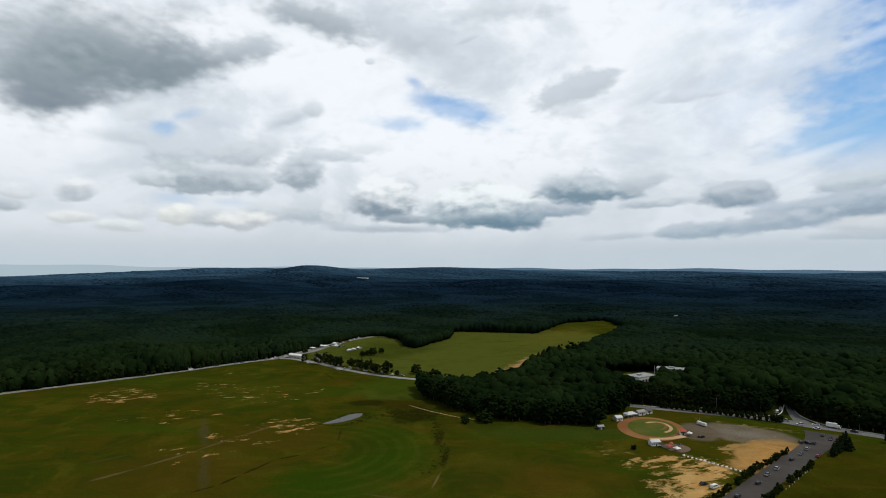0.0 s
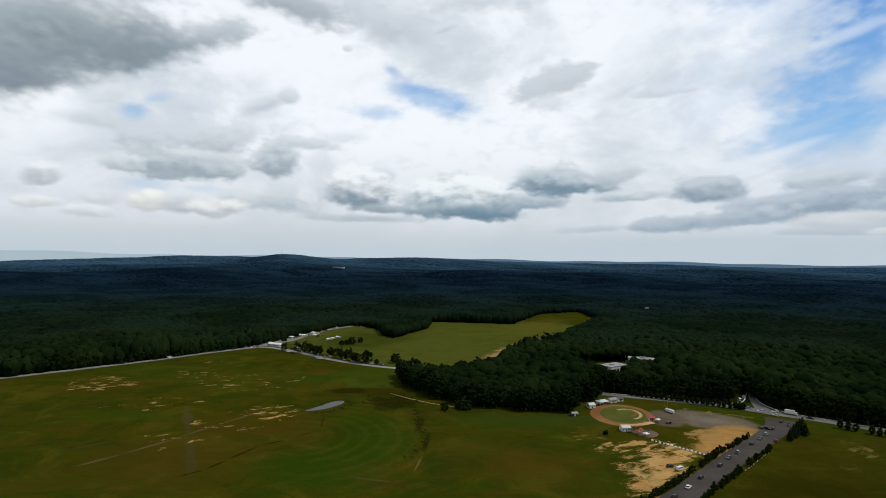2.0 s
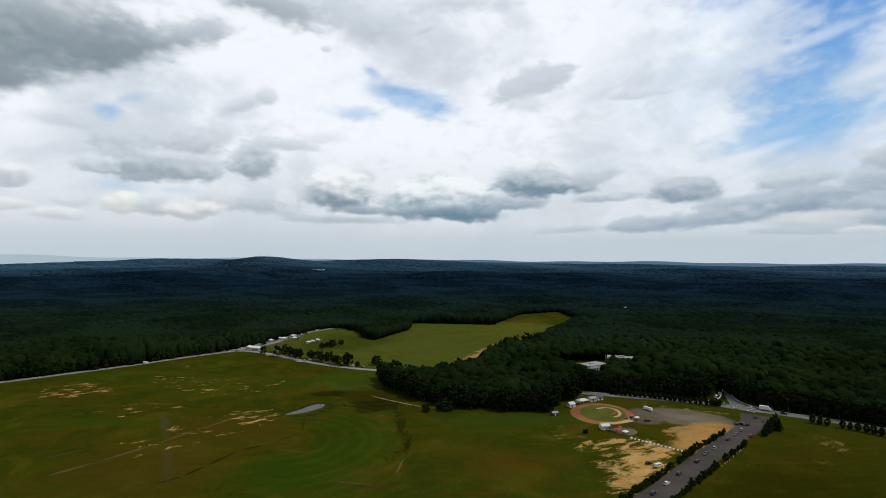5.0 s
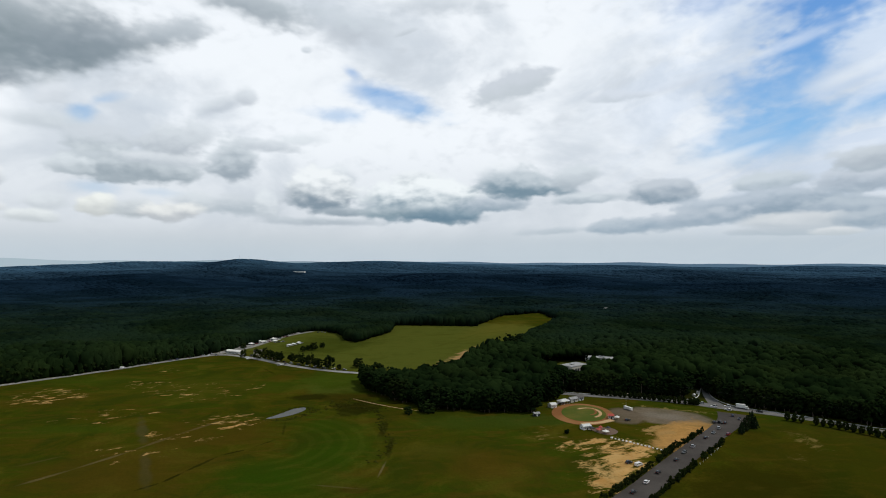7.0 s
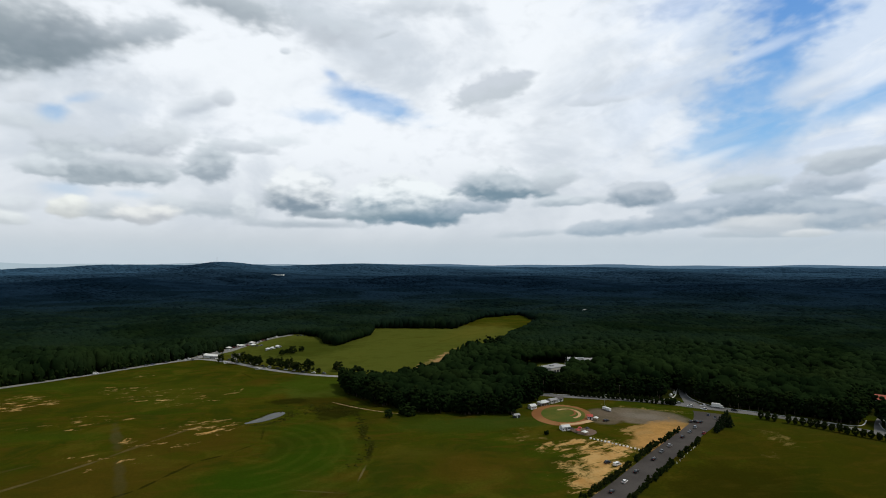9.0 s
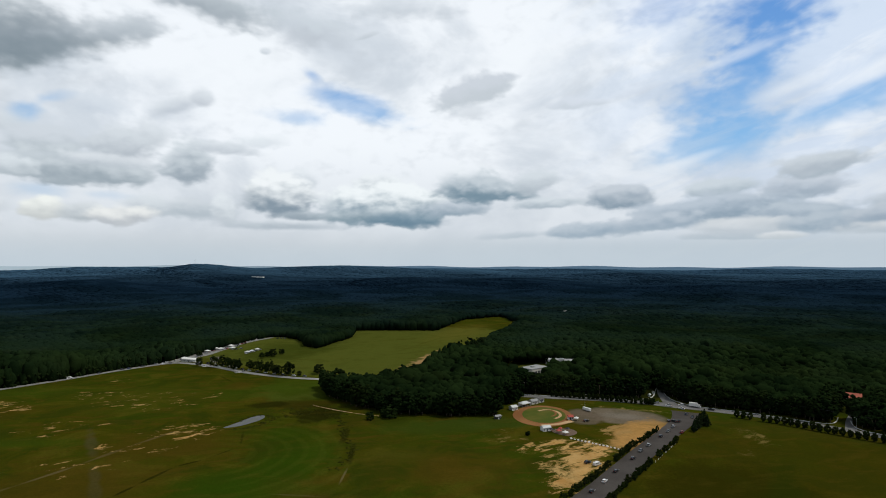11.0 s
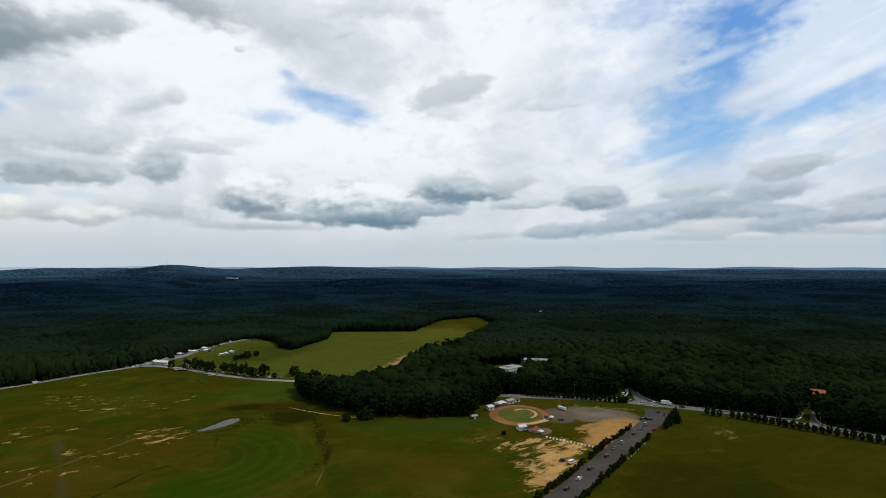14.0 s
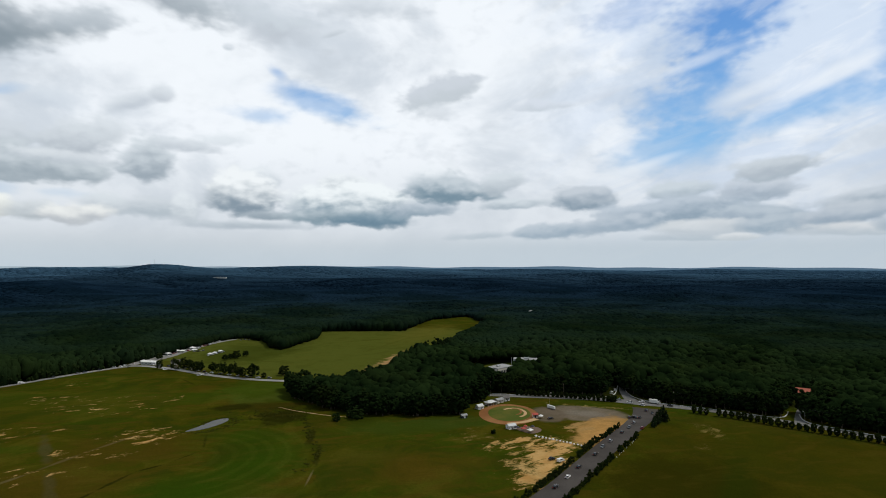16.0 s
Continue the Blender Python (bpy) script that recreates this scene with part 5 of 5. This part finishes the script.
for n, s in enumerate((18, 47, 70, 77, 92, 107, 116)):
    x, y, turn = at([(-276, 578.3), (-245.4, 619.5), (-206.5, 662.2), (-193.7, 674.7)], s)
    park(("black", "black", "grey", "blue", "black", "silver", "black")[n], x, y, turn, ROADSIDE, 1.7)
LOTCARS = "in the roadside parking lane"
for n in range(34):
    x, y, turn = at([(-190, 688), (-174, 729), (-166, 757), (-151, 803), (-134, 847), (-113, 876)], 4 + n * 5.7)
    side = dice.uniform(-5.5, 6.5)
    a = radians(turn - 90)
    if dice.random() < 0.8:
        park(dice.choice(("white", "white", "silver", "silver", "grey", "black", "red")), x + side * math.cos(a), y + side * math.sin(a), turn + dice.choice((0, 90, 75)), LOTCARS, 1.7)
for n in range(7):
    park(("white", "silver", "white", "white", "grey", "white", "silver")[n], -122 + n * 2.2, 724.5 + n * 4.6, 60, "on the hayfield grass", 1.7)
for n, (x, y) in enumerate(((-165, 762), (-161, 759), (-158, 765), (-146, 765), (-141, 762), (-136, 767), (-99.5, 864), (-88.7, 862), (-94, 866))):
    park(("white", "white", "silver", "white", "black", "grey", "black", "black", "grey")[n], x, y, 20 + 37 * n, "on the hayfield grass", 1.7)
for n, (x, y) in enumerate(((-200, 671), (-193, 662), (-194, 682), (-164, 659), (-151, 636), (-146, 643), (-136, 634), (-110, 595), (-104, 600), (-180, 777), (-172, 766), (-171, 782), (-161, 760), (-157, 775), (-154, 785), (-145, 763), (-145, 790), (-138, 818), (-134, 842), (-131, 867), (-202, 663), (-209, 668))):
    park(("white", "silver", "white", "black", "white", "grey", "white")[n % 7], x, y, 25 + 47 * n, "by the roadside store", 1.7)
SHADE = "under the trees by the hayfield"
for n in range(15):
    x, y, turn = at([(-178, 672), (-157, 657), (-134, 638), (-106, 607), (-63, 572), (-30, 556)], 6 + n * 12.2)
    park(("white", "silver", "black", "white", "grey")[n % 5], x + 2.2 * math.cos(radians(turn + 90)), y + 2.2 * math.sin(radians(turn + 90)) , turn + 180 * (n % 2), SHADE, 1.7)


# ---------------------------------------------------------------- buildings
def house(name, w, d, h, rise, wall, roof, label, openings=2, category="building", eave=0.4, porch=False):
    """A gabled building along x with door, windows and an overhanging roof."""
    root = tagged(new(name), label, category)
    bm = prism(bmesh.new(), [(-d / 2, -0.3), (d / 2, -0.3), (d / 2, h), (0, h + rise), (-d / 2, h)], w)
    bmesh.ops.rotate(bm, verts=bm.verts, cent=(0, 0, 0), matrix=Matrix.Rotation(radians(90), 3, "Z"))
    part("wall", bm, wall, root)
    for s in (-1, 1):
        bm = bmesh.new()
        e = d / 2 + eave
        drop = rise * eave / (d / 2)
        vs = [bm.verts.new(p) for p in ((-w / 2 - eave, 0, h + rise + 0.04), (w / 2 + eave, 0, h + rise + 0.04), (w / 2 + eave, s * e, h - drop + 0.04), (-w / 2 - eave, s * e, h - drop + 0.04))]
        face = bm.faces.new(vs)
        up = bmesh.ops.extrude_face_region(bm, geom=[face])
        bmesh.ops.translate(bm, verts=[v for v in up["geom"] if isinstance(v, bmesh.types.BMVert)], vec=(0, 0, 0.18))
        part("roof", bm, roof, root)
    front = -d / 2
    part("door", boxed(-0.5, 0.5, front - 0.05, front + 0.03, 0, 2.05), M_DARK if wall is not M_DARK else M_WHITE, root)
    for k in range(openings):
        for s in (-1, 1):
            x = s * (1.6 + k * (w / 2 - 2.2) / max(openings - 1, 1)) if w > 5 else s * 1.1
            win = part("window", boxed(x - 0.5, x + 0.5, front - 0.06, front + 0.03, 0.95, min(2.1, h - 0.2)), M_WHITE, root)
            part("pane", boxed(x - 0.42, x + 0.42, front - 0.075, front - 0.055, 1.03, min(2.02, h - 0.28)), M_GLASS, win)
    for s in (-1, 1):
        win = part("window", boxed(s * w / 2 - 0.05, s * w / 2 + 0.05, -0.5, 0.5, 0.95, min(2.1, h - 0.2)), M_WHITE, root)
        part("pane", boxed(s * (w / 2 + 0.06) - 0.012, s * (w / 2 + 0.06) + 0.012, -0.42, 0.42, 1.03, min(2.02, h - 0.28)), M_GLASS, win)
    return root


def pavilion(name, w, d, h, rise, roof, label, posts=3):
    """An open shelter: hipped roof on posts over a slab."""
    root = tagged(new(name), label, "pavilion")
    bm = bmesh.new()
    lo = [bm.verts.new((x * (w / 2 + 0.4), y * (d / 2 + 0.4), h)) for x, y in ((-1, -1), (1, -1), (1, 1), (-1, 1))]
    a, b = bm.verts.new((-w * 0.25, 0, h + rise)), bm.verts.new((w * 0.25, 0, h + rise))
    bm.faces.new(lo[::-1])
    for f in ((lo[0], lo[1], b, a), (lo[1], lo[2], b), (lo[2], lo[3], a, b), (lo[3], lo[0], a)):
        bm.faces.new(f)
    part("roof", bm, roof, root)
    part("floor_slab", boxed(-w / 2, w / 2, -d / 2, d / 2, -0.2, 0.15), M_PAVER, root)
    for s in (-1, 1):
        for k in range(posts):
            x = -w / 2 + 0.2 + k * (w - 0.4) / (posts - 1)
            part("post", boxed(x - 0.08, x + 0.08, s * (d / 2 - 0.2) - 0.08, s * (d / 2 - 0.2) + 0.08, 0.15, h), M_WHITE, root)
    part("back_wall", boxed(-w / 2 + 0.3, w / 2 - 0.3, d / 2 - 0.5, d / 2 - 0.38, 0.15, h - 0.5), M_WHITE, root)
    return root


def flat_block(name, w, d, h, wall, roof, label, bays):
    """A flat-roofed building with a parapet and a band of windows."""
    root = tagged(new(name), label, "building")
    part("wall", boxed(-w / 2, w / 2, -d / 2, d / 2, -0.4, h), wall, root)
    part("roof", boxed(-w / 2 - 0.3, w / 2 + 0.3, -d / 2 - 0.3, d / 2 + 0.3, h, h + 0.45), roof, root)
    part("roof_unit", boxed(-w * 0.2, -w * 0.05, -1.5, 1.5, h + 0.45, h + 1.6, bevel=0.05), M_STEEL, root)
    for k in range(bays):
        x = -w / 2 + (k + 0.5) * w / bays
        win = part("window", boxed(x - w / bays * 0.36, x + w / bays * 0.36, -d / 2 - 0.06, -d / 2 + 0.05, h * 0.42, h * 0.84), M_STEEL, root)
        part("pane", boxed(x - w / bays * 0.33, x + w / bays * 0.33, -d / 2 - 0.09, -d / 2 - 0.055, h * 0.45, h * 0.81), M_GLASS, win)
    return root


set_down(house("clubhouse", 6.5, 5.5, 3.0, 1.5, M_WHITE, M_PALEROOF, "small white gabled clubhouse beside the clay oval", 1), 126.5, 405.5, 20, 0.8)
set_down(pavilion("pavilion", 10, 6.5, 2.9, 1.7, M_PALEROOF, "pale roofed open pavilion at the wood edge", 4), 138.5, 415, 24, 0.85)
set_down(house("storage_shed", 7, 4.5, 2.5, 1.1, M_CREAM, M_GREYROOF, "low cream shed with a grey roof", 1), 148, 421, 24)
set_down(house("storage_shed", 5, 4, 2.4, 1.0, M_WHITE, M_DARKROOF, "small white shed with a dark roof", 1), 155.5, 425.5, 20)
set_down(house("scoring_building", 8.2, 6.0, 3.3, 1.3, M_WHITE, M_PALEROOF, "white scoring building with a pale sheet roof", 2), 131.8, 350, 12, 0.72)
set_down(house("ticket_booth", 3.4, 3.0, 2.4, 0.9, M_WHITE, M_RED, "white ticket booth with a red canvas roof", 1), 158.8, 372, -10)
set_down(house("equipment_shed", 4.2, 3.0, 2.0, 0.7, M_DARK, M_GREYROOF, "small dark equipment shed on the grass", 1), 107.6, 383.5, 15)
set_down(house("roadside_store", 19, 8, 3.0, 1.1, M_WHITE, M_WHITE, "long low white roadside building", 5), -175.5, 677, -26, 1)
set_down(house("roadside_house", 9, 7, 3.4, 2.0, M_CREAM, M_DARKROOF, "cream house with a dark roof by the parking lane", 2), -148, 669, 15)
set_down(flat_block("school_block", 24, 14, 12.0, M_CREAM, M_GREYROOF, "tall grey flat roofed block in the woods", 6), 181, 511, 32)
set_down(flat_block("school_block", 10, 8, 9.5, M_WHITE, M_PALEROOF, "white block with a pale flat roof in the woods", 4), 166, 486, 32)
set_down(flat_block("school_wing", 36, 12, 13.6, M_WHITE, M_GREYROOF, "long white flat roofed wing with dark windows in the woods", 10), 224, 536, -24)
set_down(house("red_roofed_house", 11, 8, 5.6, 3.2, M_WHITE, M_REDROOF, "white house with a steep red tile roof in the woods", 2), 402, 375, -46)
set_down(flat_block("warehouse", 60, 26, 5.5, M_WHITE, M_PALEROOF, "distant long white warehouse among the woods", 14), 3050 * math.sin(radians(-8.2)), 3050 * math.cos(radians(-8.2)), -8, 1, 9)
set_down(house("farm_house", 14, 9, 5, 3, M_WHITE, M_GREYROOF, "distant white farmhouse in a clearing", 2), 470, 1128, 20, 0.6, 9)
set_down(house("farm_house", 16, 9, 5, 3, M_CREAM, M_PALEROOF, "distant cream farmhouse beside the lane", 2), 487, 1150, -10, 0.6, 9)


# small huts added in place of white sign and wall pieces
set_down(house("gate_kiosk", 3.6, 3.2, 2.6, 1.0, M_WHITE, M_PALEROOF, "small white hut standing in for a white sign at the mouth of the side road", 1), 254.5, 428.5, 30, 0.6)
set_down(house("gate_kiosk", 3.0, 3.0, 2.8, 1.0, M_WHITE, M_GREYROOF, "narrow white hut with a grey roof standing in for a white post at the side road", 1), 263, 437, 60, 0.6)


def flagpole(label):
    root = tagged(new("flagpole"), label, "flagpole")
    part("pole", tube(bmesh.new(), (0, 0, -0.3), (0, 0, 17.5), 0.16, 0.09, 8), M_WHITE, root)
    part("finial", tube(bmesh.new(), (0, 0, 17.5), (0, 0, 17.9), 0.2, 0.05, 8), M_STEEL, root)
    return root


set_down(flagpole("tall white flagpole beside the school wing"), 199, 527)


def tent(name, w, h, cloth, label):
    root = tagged(new(name), label, "tent")
    bm = bmesh.new()
    lo = [bm.verts.new((x * w / 2, y * w / 2, h * 0.66)) for x, y in ((-1, -1), (1, -1), (1, 1), (-1, 1))]
    hem = [bm.verts.new((v.co.x, v.co.y, h * 0.58)) for v in lo]
    top = bm.verts.new((0, 0, h))
    for n in range(4):
        m = (n + 1) % 4
        bm.faces.new((lo[n], lo[m], top))
        bm.faces.new((hem[n], hem[m], lo[m], lo[n]))
    part("canopy", bm, cloth, root)
    for x in (-1, 1):
        for y in (-1, 1):
            part("leg", tube(bmesh.new(), (x * w * 0.48, y * w * 0.48, -0.05), (x * w * 0.48, y * w * 0.48, h * 0.62), 0.03, 0.03, 6), M_STEEL, root)
    return root


for n, (x, y, cloth, w, label) in enumerate(((134.6, 346, M_DARK, 3, "dark canopy tent on the picnic paving"), (138, 342.5, M_RED, 3, "faded red canopy tent on the picnic paving"), (141, 338.3, M_WHITE, 3.4, "white canopy tent on the picnic paving"),
                                             (145.5, 345.5, M_DARK, 2.6, "small dark canopy tent on the picnic paving"), (162, 369, M_WHITE, 3, "white canopy tent beside the ticket booth"), (141, 347, M_RED, 2.4, "small red canopy tent on the picnic paving"))):
    set_down(tent("canopy_tent", w, 2.9, cloth, label), x, y, 12 * n)

for n, (x, y, w) in enumerate(((-166, 763, 6), (-160, 761, 7), (-146, 766, 6), (-172, 742, 6), (-121, 726, 5), (-117, 735, 5), (-112, 747, 5), (-186, 690, 6), (-152, 788, 6))):
    set_down(tent("marquee", w, 3.6, M_WHITE, "white marquee tent beside the parking lane"), x, y, 17 * n)


def fence(line, gap, mat, label):
    root = tagged(new("fence"), label, "fence")
    run = along(line)[2][-1]
    n = int(run / gap)
    spots = [at(line, run * k / n) for k in range(n + 1)]
    for x, y, _ in spots:
        part("post", boxed(x - 0.06, x + 0.06, y - 0.06, y + 0.06, -0.2, 1.15), M_POLE, root)
    for a, b in zip(spots, spots[1:]):
        for z in (0.5, 1.0):
            part("rail", tube(bmesh.new(), (a[0], a[1], z), (b[0], b[1], z), 0.05, 0.05, 4), mat, root)
    return root


fence([(141.7, 330.6), (152.5, 317.5), (163.4, 303.6)], 2.6, M_YELLOW, "low yellow railed fence beside the sand")


def marker(label):
    root = tagged(new("marker_block"), label, "marker", "white markers along the fence")
    bm = bmesh.new()
    bmesh.ops.create_icosphere(bm, subdivisions=2, radius=0.75)
    for v in bm.verts:
        v.co *= 1 + 0.18 * noise.noise(v.co * 2)
        v.co.z = max(v.co.z * 0.75 + 0.4, -0.05)
    part("stone", bm, M_WHITE, root)
    return root


first = marker("white painted boulder in a line along the fence")
for n in range(15):
    x, y, _ = at([(141.2, 329.2), (152, 316.4), (162.6, 302.8)], n * 2.42)
    set_down(first if n == 0 else again(first, Matrix()), x, y, n * 40, (1.15, 0.8, 0.95, 0.85, 1.0)[n % 5])

stake = tagged(new("marker_post"), "short white marker post beside the approach road", "marker", "white posts along the approach road")
part("post", tube(bmesh.new(), (0, 0, -0.1), (0, 0, 1.25), 0.30, 0.22, 10), M_WHITE, stake)
part("cap", tube(bmesh.new(), (0, 0, 1.25), (0, 0, 1.4), 0.34, 0.12, 10), M_WHITE, stake)
for n, s in enumerate((66, 71, 75, 79, 86, 93, 98, 101, 106)):
    x, y, _ = at([(122.5, 236.5), (159.2, 270.0), (176.6, 285.2), (209.4, 315.4)], s)
    set_down(stake if n == 0 else again(stake, Matrix()), x - 0.3, y + 0.3, 0, 0.6)


def utility_pole(label):
    root = tagged(new("utility_pole"), label, "utility pole", "poles along the pale road")
    part("pole", tube(bmesh.new(), (0, 0, -0.5), (0, 0, 10.5), 0.17, 0.11, 8), M_POLE, root)
    part("crossarm", boxed(-1.2, 1.2, -0.07, 0.07, 9.7, 9.86), M_POLE, root)
    for x in (-1.05, 0.0, 1.05):
        part("insulator", tube(bmesh.new(), (x, 0, 9.86), (x, 0, 10.1), 0.06, 0.04, 6), M_WHITE, root)
    return root


POLES = [(152, 455), (180, 442), (210, 430.5), (238, 420.5), (283.5, 382.5), (306, 362), (327, 338.5), (352.5, 297), (369, 269), (389, 236)]
pole = utility_pole("weathered wooden utility pole with a crossarm")
for n, (x, y) in enumerate(POLES):
    dx_, dy_ = np.subtract(POLES[min(n + 1, len(POLES) - 1)], POLES[max(n - 1, 0)])
    set_down(pole if n == 0 else again(pole, Matrix()), x, y, math.degrees(math.atan2(dy_, dx_)) + 90)
def sagging(a, b):
    """One wire as a single tube that sags between two poles."""
    bm = bmesh.new()
    way = Vector((b[0] - a[0], b[1] - a[1], 0)).normalized()
    side = Vector((-way.y, way.x, 0))
    rings = []
    for k in range(9):
        f = k / 8
        p = Vector((a[0] + (b[0] - a[0]) * f, a[1] + (b[1] - a[1]) * f, 10.1 - 0.9 * 4 * f * (1 - f)))
        rings.append([bm.verts.new(p + side * u * 0.025 + Vector((0, 0, w * 0.025))) for u, w in ((1, 0), (0, 1), (-1, 0), (0, -1))])
    for r, q in zip(rings, rings[1:]):
        for n in range(4):
            bm.faces.new((r[n], r[(n + 1) % 4], q[(n + 1) % 4], q[n]))
    return bm


for a, b in zip(POLES, POLES[1:]):
    bm = sagging(a, b)
    tagged(part("overhead_wire", bm, M_DARK), "thin dark overhead wire between wooden poles", "wire", "overhead wires")


def lamp_post(label):
    root = tagged(new("lamp_post"), label, "lamp post")
    part("pole", tube(bmesh.new(), (0, 0, -0.3), (0, 0, 8.5), 0.10, 0.06, 8), M_STEEL, root)
    part("arm", tube(bmesh.new(), (0, 0, 8.4), (1.3, 0, 8.7), 0.05, 0.04, 6), M_STEEL, root)
    part("lamp_head", boxed(0.9, 1.8, -0.2, 0.2, 8.62, 8.8, bevel=0.05), M_WHITE, root)
    return root


post = lamp_post("galvanised lamp post beside the lot")
for n, (x, y) in enumerate(((186, 407), (338, 312))):
    set_down(post if n == 0 else again(post, Matrix()), x, y, 90 * n)
for x, y, tall in ((-13.8, 4080, 46), (-13.0, 4080, 34)):
    r = math.hypot(0, y)
    mast = tagged(new("radio_mast"), "thin radio mast on the wooded hilltop", "mast")
    part("mast", tube(bmesh.new(), (0, 0, -2), (0, 0, tall), 0.7, 0.35, 6), M_STEEL, mast)
    part("antenna", tube(bmesh.new(), (0, 0, tall), (0, 0, tall + 6), 0.2, 0.1, 5), M_STEEL, mast)
    set_down(mast, r * math.sin(radians(x)), r * math.cos(radians(x)))
